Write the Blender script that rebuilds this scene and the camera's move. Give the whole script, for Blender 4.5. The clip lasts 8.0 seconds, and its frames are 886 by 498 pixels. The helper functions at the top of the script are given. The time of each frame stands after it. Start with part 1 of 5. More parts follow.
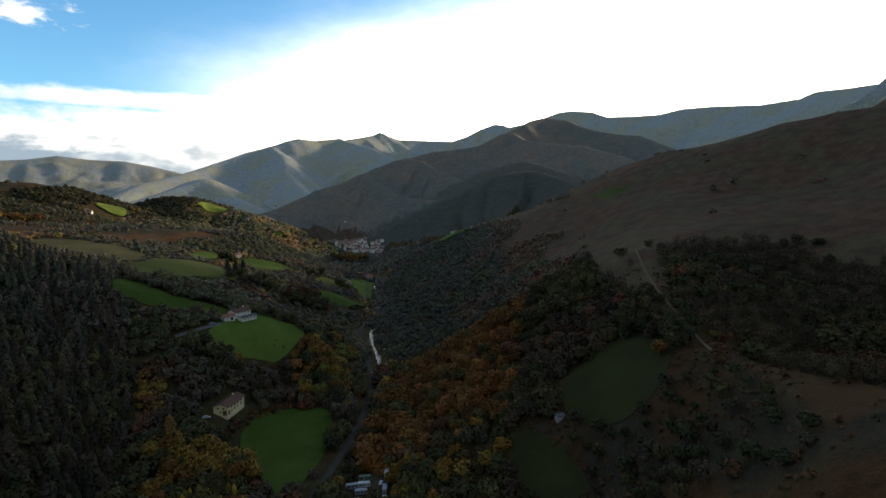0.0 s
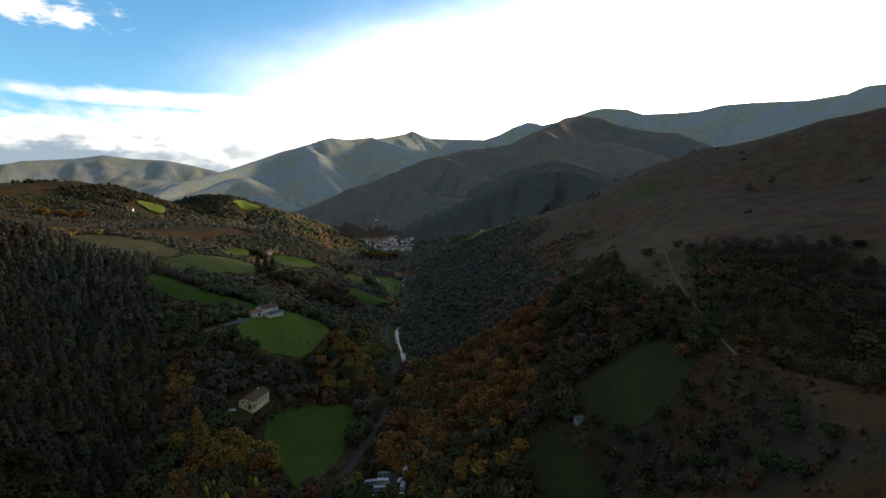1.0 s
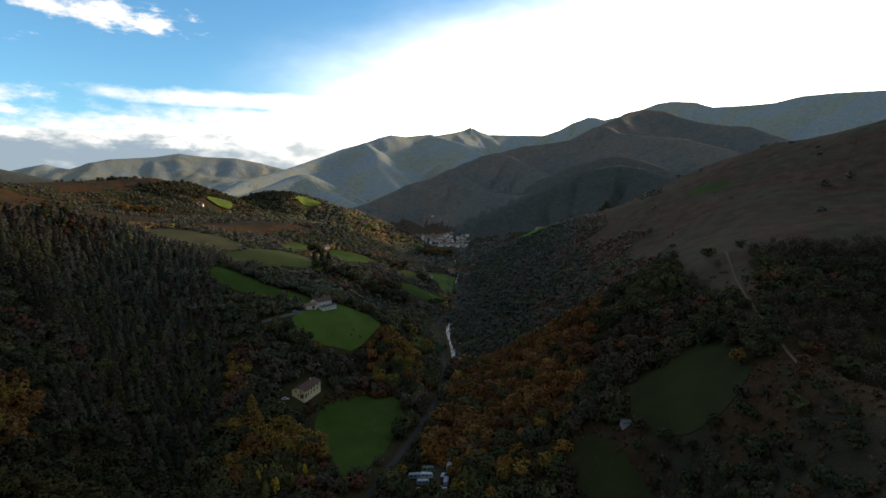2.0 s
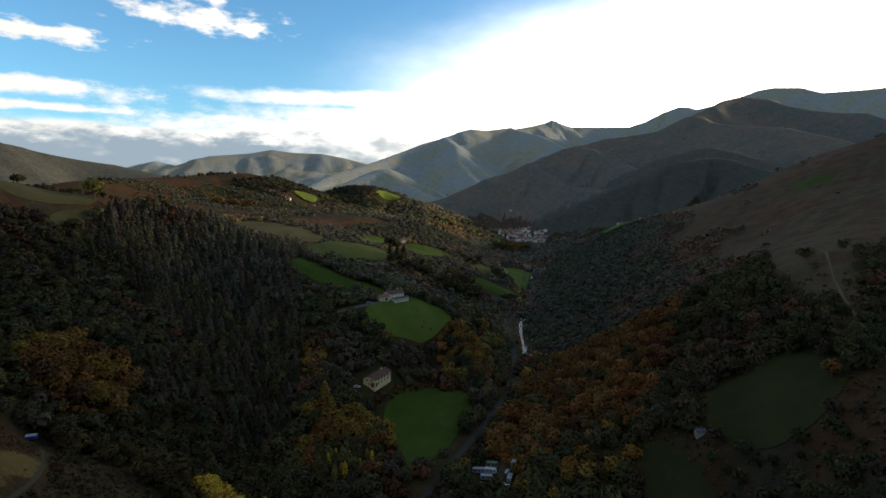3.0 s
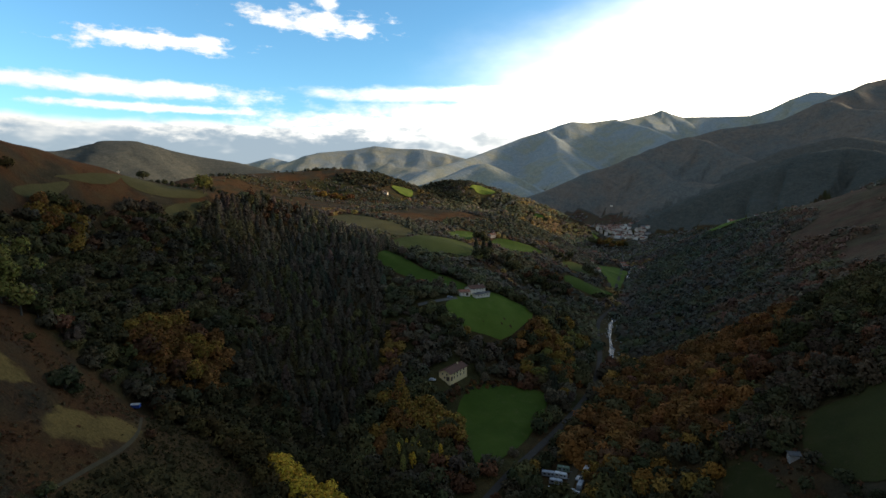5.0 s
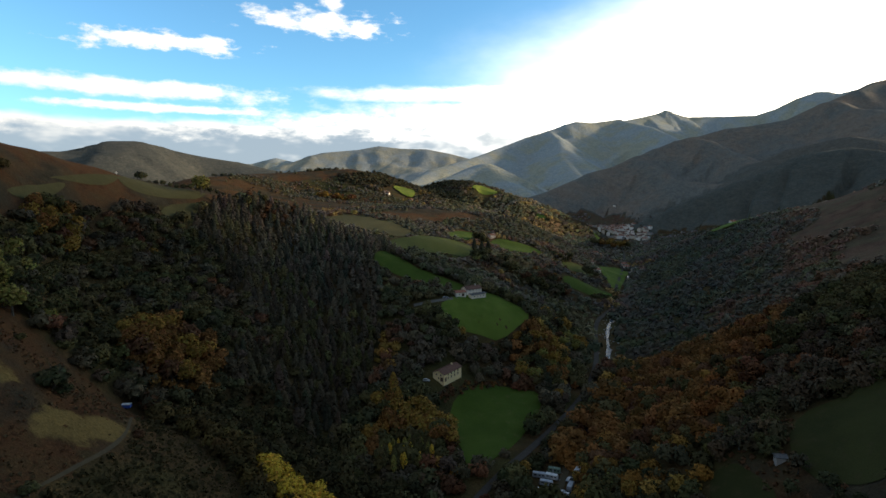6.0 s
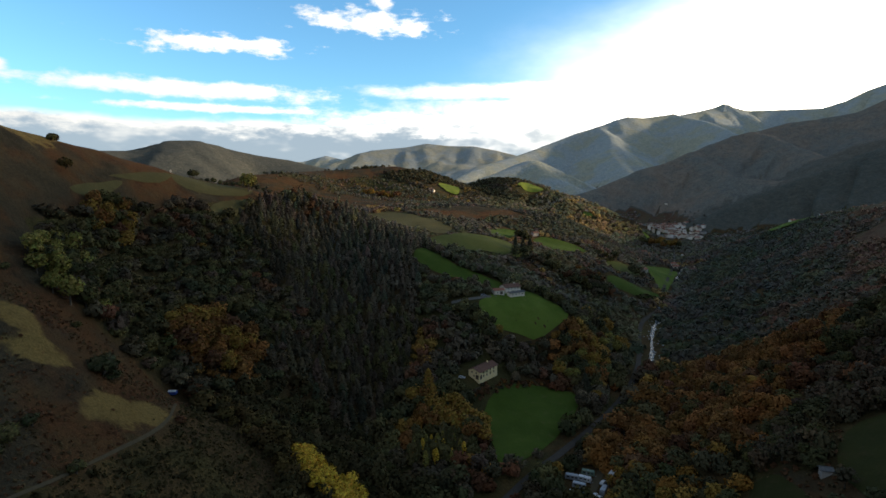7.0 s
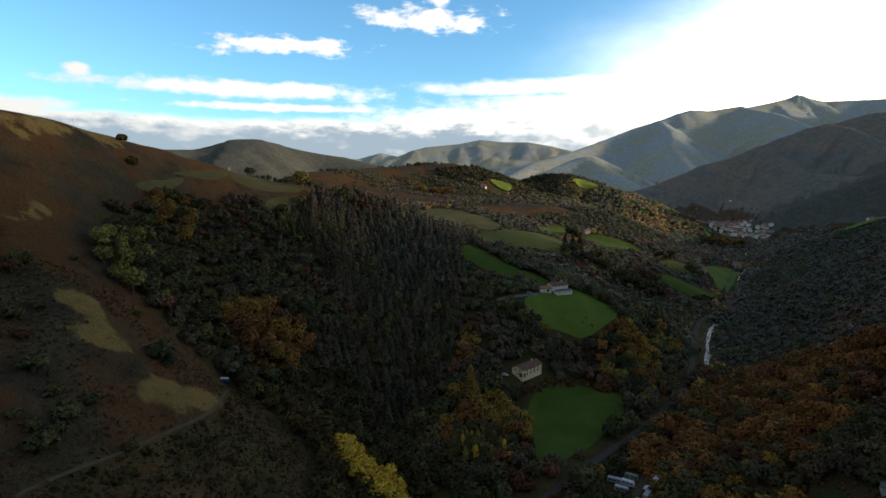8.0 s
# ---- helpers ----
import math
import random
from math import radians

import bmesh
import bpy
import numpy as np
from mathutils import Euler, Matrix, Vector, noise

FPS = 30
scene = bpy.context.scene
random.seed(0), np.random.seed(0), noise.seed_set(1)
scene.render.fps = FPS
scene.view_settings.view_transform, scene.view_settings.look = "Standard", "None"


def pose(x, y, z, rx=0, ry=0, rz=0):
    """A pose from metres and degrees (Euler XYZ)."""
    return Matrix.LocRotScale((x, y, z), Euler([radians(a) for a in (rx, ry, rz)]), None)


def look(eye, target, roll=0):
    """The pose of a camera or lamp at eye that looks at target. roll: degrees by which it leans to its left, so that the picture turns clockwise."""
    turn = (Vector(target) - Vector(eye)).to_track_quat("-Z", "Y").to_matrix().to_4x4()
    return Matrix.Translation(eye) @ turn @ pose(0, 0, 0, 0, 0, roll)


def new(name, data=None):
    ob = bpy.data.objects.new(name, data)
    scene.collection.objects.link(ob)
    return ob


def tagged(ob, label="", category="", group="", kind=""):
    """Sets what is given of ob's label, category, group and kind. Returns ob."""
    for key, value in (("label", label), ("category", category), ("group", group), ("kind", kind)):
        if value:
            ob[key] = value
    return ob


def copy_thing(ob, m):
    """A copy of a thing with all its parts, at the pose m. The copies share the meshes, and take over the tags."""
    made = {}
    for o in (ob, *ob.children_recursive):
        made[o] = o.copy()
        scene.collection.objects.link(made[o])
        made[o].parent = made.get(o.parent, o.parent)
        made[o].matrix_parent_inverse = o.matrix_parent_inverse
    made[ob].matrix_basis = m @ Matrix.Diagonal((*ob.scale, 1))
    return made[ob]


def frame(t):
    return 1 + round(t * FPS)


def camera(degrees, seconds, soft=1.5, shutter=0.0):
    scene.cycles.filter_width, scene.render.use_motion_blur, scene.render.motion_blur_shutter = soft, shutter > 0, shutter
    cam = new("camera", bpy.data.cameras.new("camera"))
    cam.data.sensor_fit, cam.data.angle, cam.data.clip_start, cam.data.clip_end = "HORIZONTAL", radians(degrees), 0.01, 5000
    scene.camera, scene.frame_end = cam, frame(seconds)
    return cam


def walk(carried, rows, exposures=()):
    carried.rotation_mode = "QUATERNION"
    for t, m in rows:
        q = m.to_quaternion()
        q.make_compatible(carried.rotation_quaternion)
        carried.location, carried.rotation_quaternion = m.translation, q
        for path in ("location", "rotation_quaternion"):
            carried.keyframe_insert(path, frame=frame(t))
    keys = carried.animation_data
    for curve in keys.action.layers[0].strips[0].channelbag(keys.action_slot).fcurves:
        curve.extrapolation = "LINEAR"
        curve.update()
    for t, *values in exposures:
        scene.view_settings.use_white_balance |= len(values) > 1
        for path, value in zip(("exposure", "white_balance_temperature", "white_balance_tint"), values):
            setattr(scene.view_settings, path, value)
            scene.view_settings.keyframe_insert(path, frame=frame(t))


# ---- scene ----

# ================= camera and its flight =================
cam = camera(79.2, 8.0, soft=1.5)
ROWS = [
    (0.0, 0.00, 0.00, 140.00, 85.000, 0.500, 0.000),
    (0.5, 2.94, 0.33, 140.06, 84.981, 0.427, 1.152),
    (1.0, 5.66, 0.67, 140.23, 84.856, 0.359, 3.427),
    (1.5, 8.35, 0.84, 140.27, 84.691, 0.260, 6.550),
    (3.0, 16.41, 2.50, 140.82, 83.922, 0.161, 18.065),
    (3.5, 19.06, 4.29, 140.75, 83.552, 0.123, 23.844),
    (4.0, 21.49, 6.17, 140.69, 83.442, 0.155, 26.121),
    (4.5, 24.23, 7.96, 140.79, 83.362, 0.185, 28.068),
    (6.0, 32.91, 12.37, 141.59, 83.369, 0.165, 29.122),
    (6.5, 35.72, 13.70, 141.68, 83.294, 0.174, 30.809),
    (7.0, 38.47, 15.29, 141.75, 83.091, 0.186, 34.169),
    (7.5, 41.19, 16.74, 141.83, 82.998, 0.169, 35.620),
    (8.0, 43.43, 18.17, 141.80, 82.746, 0.316, 39.930),
]
EXPOSURE = 0.13
walk(cam, [(t, pose(x, y, z, rx, ry, rz)) for t, x, y, z, rx, ry, rz in ROWS], [(t, EXPOSURE + more) for t, more in ((0.0, 0.0), (1.0, -0.02), (3.0, -0.15), (3.5, -0.11), (4.5, -0.03), (6.0, 0.08), (7.0, 0.08), (8.0, 0.02))])

# ================= sky and sun =================
SUN_AZ, SUN_EL = 53.0, 12.4      # degrees to the right of +y, and above the horizon


class Net:
    """Short spelling for node trees."""

    def __init__(self, tree):
        self.tree, self.nodes, self.links = tree, tree.nodes, tree.links

    def put(self, socket, value):
        if hasattr(value, "is_output") or isinstance(value, bpy.types.NodeSocket):
            self.links.new(value, socket)
        else:
            socket.default_value = value

    def math(self, op, a, b=None, c=None, clamp=False):
        n = self.nodes.new("ShaderNodeMath")
        n.operation, n.use_clamp = op, clamp
        for s, v in zip(n.inputs, (a, b, c)):
            if v is not None:
                self.put(s, v)
        return n.outputs[0]

    def noise(self, vector, scale, detail=4.0, rough=0.55, out="Fac", distortion=0.0):
        n = self.nodes.new("ShaderNodeTexNoise")
        if vector is not None:
            self.links.new(vector, n.inputs["Vector"])
        for k, v in (("Scale", scale), ("Detail", detail), ("Roughness", rough), ("Distortion", distortion)):
            n.inputs[k].default_value = v
        return n.outputs[out]

    def ramp(self, fac, *stops):
        n = self.nodes.new("ShaderNodeValToRGB")
        self.links.new(fac, n.inputs[0])
        e = n.color_ramp.elements
        while len(e) < len(stops):
            e.new(0.5)
        for el, (p, col) in zip(e, stops):
            el.position, el.color = p, (*col, 1) if len(col) == 3 else col
        return n.outputs[0]

    def span(self, v, a, b, c=0.0, d=1.0, kind="SMOOTHSTEP"):
        n = self.nodes.new("ShaderNodeMapRange")
        n.interpolation_type = kind
        for s, x in zip(n.inputs, (v, a, b, c, d)):
            self.put(s, x)
        return n.outputs[0]

    def mix(self, fac, a, b, blend="MIX"):
        n = self.nodes.new("ShaderNodeMix")
        n.data_type, n.blend_type = "RGBA", blend
        for s, x in ((n.inputs[0], fac), (n.inputs[6], a), (n.inputs[7], b)):
            self.put(s, (*x, 1) if isinstance(x, tuple) and len(x) == 3 else x)
        return n.outputs[2]

    def coord(self, kind):
        return self.nodes.new("ShaderNodeTexCoord").outputs[kind]

    def scaled(self, vector, sx, sy, sz):
        n = self.nodes.new("ShaderNodeMapping")
        self.links.new(vector, n.inputs[0])
        n.inputs["Scale"].default_value = (sx, sy, sz)
        return n.outputs[0]


def make_world():
    world = bpy.data.worlds.new("sky")
    scene.world = world
    world.use_nodes = True
    net = Net(world.node_tree)
    net.nodes.clear()
    sky = net.nodes.new("ShaderNodeTexSky")
    sky.sky_type, sky.sun_disc = "NISHITA", False
    sky.sun_elevation, sky.sun_rotation = radians(SUN_EL), radians(SUN_AZ)
    sky.altitude, sky.air_density, sky.dust_density, sky.ozone_density = 400, 1.0, 0.6, 2.0
    way = net.coord("Generated")
    sep = net.nodes.new("ShaderNodeSeparateXYZ")
    net.links.new(way, sep.inputs[0])
    x, y, z = sep.outputs
    az = net.math("MULTIPLY", net.math("ARCTAN2", x, y), 57.2958)
    el = net.math("MULTIPLY", net.math("ARCSINE", z), 57.2958)
    pos = net.nodes.new("ShaderNodeCombineXYZ")
    net.put(pos.inputs[0], net.math("MULTIPLY", az, 0.55))
    net.put(pos.inputs[1], net.math("MULTIPLY", el, 1.3))
    puff = net.noise(pos.outputs[0], 0.55, 7, 0.62)
    curl = net.noise(pos.outputs[0], 0.16, 4, 0.6)
    # cloud banks: azimuth, elevation, half width, half height, raggedness
    banks = [(-41.5, 16.0, 6.6, 0.95, 1.5), (-56.8, 13.1, 6.5, 0.75, 1.6), (-40.0, 17.6, 1.0, 0.7, 1.2),
             (-59.0, 8.9, 14.5, 0.8, 0.9), (-56.0, 7.3, 9.5, 0.4, 1.1), (-24.0, 9.4, 18.5, 0.85, 0.5),
             (-30.0, 6.4, 20.0, 1.25, 0.8), (-73.3, 9.7, 1.2, 0.6, 0.8), (-77.5, 6.5, 4.2, 0.75, 0.8),
             (-71.0, 5.3, 1.2, 0.5, 0.7), (-20.0, 7.8, 19.0, 1.1, 0.5), (-37.5, 15.4, 2.6, 0.7, 1.6)]
    cover = None
    for a, e, w, h, rag in banks:
        dx = net.math("DIVIDE", net.math("SUBTRACT", az, a), w)
        dy = net.math("DIVIDE", net.math("SUBTRACT", el, e), h)
        r = net.math("SQRT", net.math("ADD", net.math("MULTIPLY", dx, dx), net.math("MULTIPLY", dy, dy)))
        r = net.math("ADD", r, net.math("MULTIPLY", net.math("SUBTRACT", puff, 0.5), 2.9 * rag))
        m = net.span(r, 1.3, 0.35)
        cover = m if cover is None else net.math("MAXIMUM", cover, m)
    # low bank along the horizon, all round
    edge = net.math("ADD", 6.3, net.math("MULTIPLY", net.math("SUBTRACT", curl, 0.5), 2.0))
    low = net.span(net.math("SUBTRACT", edge, el), -0.3, 0.5)
    cover = net.math("MAXIMUM", cover, low)
    # grey undersides of the low bank
    grey = net.math("MULTIPLY", net.span(net.math("ADD", el, net.math("MULTIPLY", net.math("SUBTRACT", puff, 0.5), 5.0)), 6.3, 4.6), net.span(curl, 0.30, 0.52))
    # thin bright cloud veil round the sun, wider than high
    vx = net.math("DIVIDE", net.math("SUBTRACT", az, 24.0), 42.0)
    vy = net.math("DIVIDE", net.math("SUBTRACT", el, 8.5), 11.0)
    off = net.math("SQRT", net.math("ADD", net.math("MULTIPLY", vx, vx), net.math("MULTIPLY", vy, vy)))
    off = net.math("ADD", off, net.math("MULTIPLY", net.math("SUBTRACT", curl, 0.5), 0.25))
    veil = net.math("POWER", net.span(off, 1.5, 0.45), 1.6)
    lit = net.span(off, 2.4, 0.4, 0.85, 1.8, kind="LINEAR")
    white = net.mix(1.0, (1.03, 0.99, 0.92), lit, "MULTIPLY")
    cloud = net.mix(grey, white, (0.36, 0.44, 0.52))
    base = net.mix(1.0, sky.outputs[0], (SKY_GAIN * 0.66, SKY_GAIN * 1.02, SKY_GAIN * 1.17), "MULTIPLY")
    # broken cloud added over the unseen rest of the sky, its grey tuned for ambient light
    high = net.math("MAXIMUM", net.span(el, 19.5, 27.0), net.span(net.math("ABSOLUTE", net.math("ADD", az, 20.0)), 66.0, 82.0))
    broken = net.math("MULTIPLY", net.span(net.noise(way, 2.6, 6, 0.6), 0.43, 0.58), high)
    col = net.mix(net.math("MULTIPLY", cover, 0.96), base, cloud)
    col = net.mix(broken, col, (0.372, 0.380, 0.392))
    col = net.mix(veil, col, (4.1, 3.65, 2.95))
    bg = net.nodes.new("ShaderNodeBackground")
    net.links.new(col, bg.inputs[0])
    bg.inputs[1].default_value = 1.0
    out = net.nodes.new("ShaderNodeOutputWorld")
    net.links.new(bg.outputs[0], out.inputs[0])


SKY_GAIN = 0.215
make_world()
sun = new("sun", bpy.data.lights.new("sun", "SUN"))
sun.data.energy, sun.data.angle, sun.data.color = 5.0, radians(4.0), (1.0, 0.82, 0.58)
sun.matrix_world = look((math.sin(radians(SUN_AZ)) * 900, math.cos(radians(SUN_AZ)) * 900, math.tan(radians(SUN_EL)) * 900), (0, 0, 0))

# ================= materials =================


def material(name, rough=0.9, spec=0.25):
    mat = bpy.data.materials.new(name)
    mat.use_nodes = True
    net = Net(mat.node_tree)
    bsdf = net.nodes["Principled BSDF"]
    bsdf.inputs["Roughness"].default_value = rough
    bsdf.inputs["Specular IOR Level"].default_value = spec
    return mat, net, bsdf


def bump(net, bsdf, height, strength, distance):
    b = net.nodes.new("ShaderNodeBump")
    b.inputs["Strength"].default_value, b.inputs["Distance"].default_value = strength, distance
    net.links.new(height, b.inputs["Height"])
    net.links.new(b.outputs[0], bsdf.inputs["Normal"])


def attribute(net, name):
    n = net.nodes.new("ShaderNodeAttribute")
    n.attribute_name = name
    return n


def ground_material():
    mat, net, bsdf = material("earth", 0.95, 0.03)
    p = net.coord("Object")
    big, mid, fine = net.noise(p, 0.012, 5, 0.6), net.noise(p, 0.07, 6, 0.65), net.noise(p, 0.9, 4, 0.7)
    litter = net.ramp(mid, (0.3, (0.028, 0.020, 0.009)), (0.5, (0.054, 0.033, 0.015)), (0.7, (0.074, 0.045, 0.018)))
    litter = net.mix(net.span(big, 0.42, 0.62), litter, net.ramp(mid, (0.3, (0.027, 0.026, 0.010)), (0.7, (0.060, 0.053, 0.018))))
    bracken = net.ramp(mid, (0.3, (0.034, 0.0165, 0.008)), (0.45, (0.067, 0.032, 0.014)), (0.58, (0.062, 0.035, 0.015)), (0.75, (0.070, 0.043, 0.019)))
    bracken = net.mix(net.span(net.noise(p, 0.022, 4, 0.6), 0.42, 0.6), bracken, net.ramp(mid, (0.3, (0.022, 0.019, 0.012)), (0.55, (0.040, 0.032, 0.019)), (0.75, (0.054, 0.043, 0.024))))
    straw = net.ramp(mid, (0.3, (0.094, 0.064, 0.022)), (0.5, (0.140, 0.094, 0.031)), (0.7, (0.118, 0.084, 0.028)))
    w = net.nodes.new("ShaderNodeSeparateColor")
    plan = attribute(net, "cover")
    net.links.new(plan.outputs["Color"], w.inputs[0])
    ragged = net.math("MULTIPLY", net.math("SUBTRACT", mid, 0.5), 1.1)
    col = net.mix(net.span(net.math("ADD", w.outputs[0], ragged), 0.35, 0.65), litter, bracken)
    slope = net.mix(net.span(net.noise(p, 0.02, 6, 0.68), 0.44, 0.56), net.ramp(mid, (0.3, (0.052, 0.029, 0.018)), (0.5, (0.086, 0.048, 0.029)), (0.72, (0.106, 0.067, 0.040))), net.ramp(mid, (0.3, (0.054, 0.039, 0.022)), (0.7, (0.096, 0.071, 0.039))))
    col = net.mix(net.span(net.math("ADD", plan.outputs["Alpha"], ragged), 0.35, 0.65), col, slope)
    col = net.mix(net.span(net.math("ADD", w.outputs[1], ragged), 0.40, 0.62), col, straw)
    # haze put into the ground colour: thicket darkest, leafless paler, upland palest
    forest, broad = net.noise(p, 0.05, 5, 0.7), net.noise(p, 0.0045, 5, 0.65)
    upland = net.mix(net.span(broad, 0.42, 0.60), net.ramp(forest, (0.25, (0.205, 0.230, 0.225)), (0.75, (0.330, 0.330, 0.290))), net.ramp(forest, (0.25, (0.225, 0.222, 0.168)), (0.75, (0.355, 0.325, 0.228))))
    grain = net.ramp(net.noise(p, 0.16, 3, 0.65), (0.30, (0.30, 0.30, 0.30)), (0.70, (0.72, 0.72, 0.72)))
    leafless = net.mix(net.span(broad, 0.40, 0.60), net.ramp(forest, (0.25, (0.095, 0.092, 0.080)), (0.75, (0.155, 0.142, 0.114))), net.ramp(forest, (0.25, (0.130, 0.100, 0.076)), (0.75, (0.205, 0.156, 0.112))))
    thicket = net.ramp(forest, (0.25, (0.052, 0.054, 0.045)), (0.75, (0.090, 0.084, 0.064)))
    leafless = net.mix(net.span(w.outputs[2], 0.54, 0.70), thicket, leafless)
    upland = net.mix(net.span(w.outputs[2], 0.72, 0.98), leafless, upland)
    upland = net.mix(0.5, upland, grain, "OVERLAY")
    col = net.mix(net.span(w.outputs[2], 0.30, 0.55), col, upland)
    col = net.mix(0.55, col, net.ramp(fine, (0.25, (0.25, 0.25, 0.25)), (0.75, (0.9, 0.9, 0.9))), "OVERLAY")
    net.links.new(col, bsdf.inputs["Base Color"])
    bump(net, bsdf, net.math("ADD", net.math("ADD", net.math("MULTIPLY", fine, 0.35), mid), net.math("MULTIPLY", forest, net.math("MULTIPLY", w.outputs[2], 2.4))), 0.8, 2.2)
    return mat


def grass_material(name, dark, light, wear):
    mat, net, bsdf = material(name, 0.95, 0.04)
    p = net.coord("Object")
    big, mid, fine = net.noise(p, 0.03, 4, 0.6), net.noise(p, 0.2, 6, 0.7), net.noise(p, 2.2, 3, 0.7)
    col = net.mix(net.span(big, 0.35, 0.65), dark, light)
    col = net.mix(net.span(mid, 0.52, 0.75), col, wear)
    col = net.mix(0.45, col, net.ramp(fine, (0.25, (0.3, 0.3, 0.3)), (0.75, (0.8, 0.8, 0.8))), "OVERLAY")
    net.links.new(col, bsdf.inputs["Base Color"])
    bump(net, bsdf, net.math("ADD", mid, fine), 0.5, 0.4)
    return mat


def foliage_material(name="foliage"):
    mat, net, bsdf = material(name, 0.9, 0.04)
    leafage = attribute(net, "tint")
    tint, detail = leafage.outputs["Color"], leafage.outputs["Alpha"]
    p = net.coord("Object")
    fine, leaf = net.noise(p, 0.8, 3, 0.7), net.noise(p, 2.6, 2, 0.6)
    isle = net.nodes.new("ShaderNodeNewGeometry").outputs["Random Per Island"]
    col = net.mix(net.math("MULTIPLY", detail, 0.5), tint, net.ramp(fine, (0.25, (0.28, 0.28, 0.28)), (0.75, (0.75, 0.75, 0.75))), "OVERLAY")
    col = net.mix(net.math("MULTIPLY", detail, 0.6), col, net.ramp(leaf, (0.36, (0.12, 0.12, 0.12)), (0.5, (0.5, 0.5, 0.5)), (0.66, (0.9, 0.9, 0.9))), "OVERLAY")
    hsv = net.nodes.new("ShaderNodeHueSaturation")
    net.links.new(net.span(isle, 0, 1, 0.86, 1.15, "LINEAR"), hsv.inputs["Value"])
    net.links.new(col, hsv.inputs["Color"])
    trans = net.nodes.new("ShaderNodeBsdfTranslucent")
    net.links.new(hsv.outputs[0], trans.inputs[0])
    net.links.new(hsv.outputs[0], bsdf.inputs["Base Color"])
    mixer = net.nodes.new("ShaderNodeMixShader")
    mixer.inputs[0].default_value = 0.3
    net.links.new(bsdf.outputs[0], mixer.inputs[1])
    net.links.new(trans.outputs[0], mixer.inputs[2])
    net.links.new(mixer.outputs[0], net.nodes["Material Output"].inputs[0])
    return mat


def plain_material(name, low, high, scale, rough=0.9, spec=0.06, relief=0.05, metal=0.0):
    mat, net, bsdf = material(name, rough, spec)
    p = net.coord("Object")
    n1, n2 = net.noise(p, scale, 5, 0.65), net.noise(p, scale * 9, 3, 0.7)
    f = net.math("ADD", net.math("MULTIPLY", n1, 0.65), net.math("MULTIPLY", n2, 0.35))
    net.links.new(net.ramp(f, (0.3, low), (0.7, high)), bsdf.inputs["Base Color"])
    bsdf.inputs["Metallic"].default_value = metal
    bump(net, bsdf, n2, 0.5, relief)
    return mat


EARTH = ground_material()
GRASS = grass_material("meadow_grass", (0.060, 0.092, 0.013), (0.092, 0.124, 0.021), (0.108, 0.116, 0.032))
GRASS_DRY = grass_material("rough_pasture", (0.046, 0.056, 0.014), (0.068, 0.076, 0.020), (0.074, 0.066, 0.024))
GRASS_STRAW = grass_material("straw_pasture", (0.052, 0.047, 0.019), (0.074, 0.065, 0.026), (0.082, 0.063, 0.028))
GRASS_DARK = grass_material("dark_pasture", (0.030, 0.031, 0.010), (0.042, 0.042, 0.013), (0.052, 0.040, 0.018))
# lit copy of the grass, with sunshine put into its colour
GRASS_SUNLIT = grass_material("sun_painted_pasture", (0.105, 0.135, 0.020), (0.155, 0.178, 0.028), (0.17, 0.17, 0.045))
# darker copy of the grass, with shade put into its colour
GRASS_SHADED = grass_material("shade_painted_meadow", (0.037, 0.060, 0.009), (0.055, 0.080, 0.013), (0.069, 0.077, 0.021))
LEAF = foliage_material()
BARK = plain_material("bark", (0.05, 0.04, 0.03), (0.13, 0.11, 0.09), 1.2)

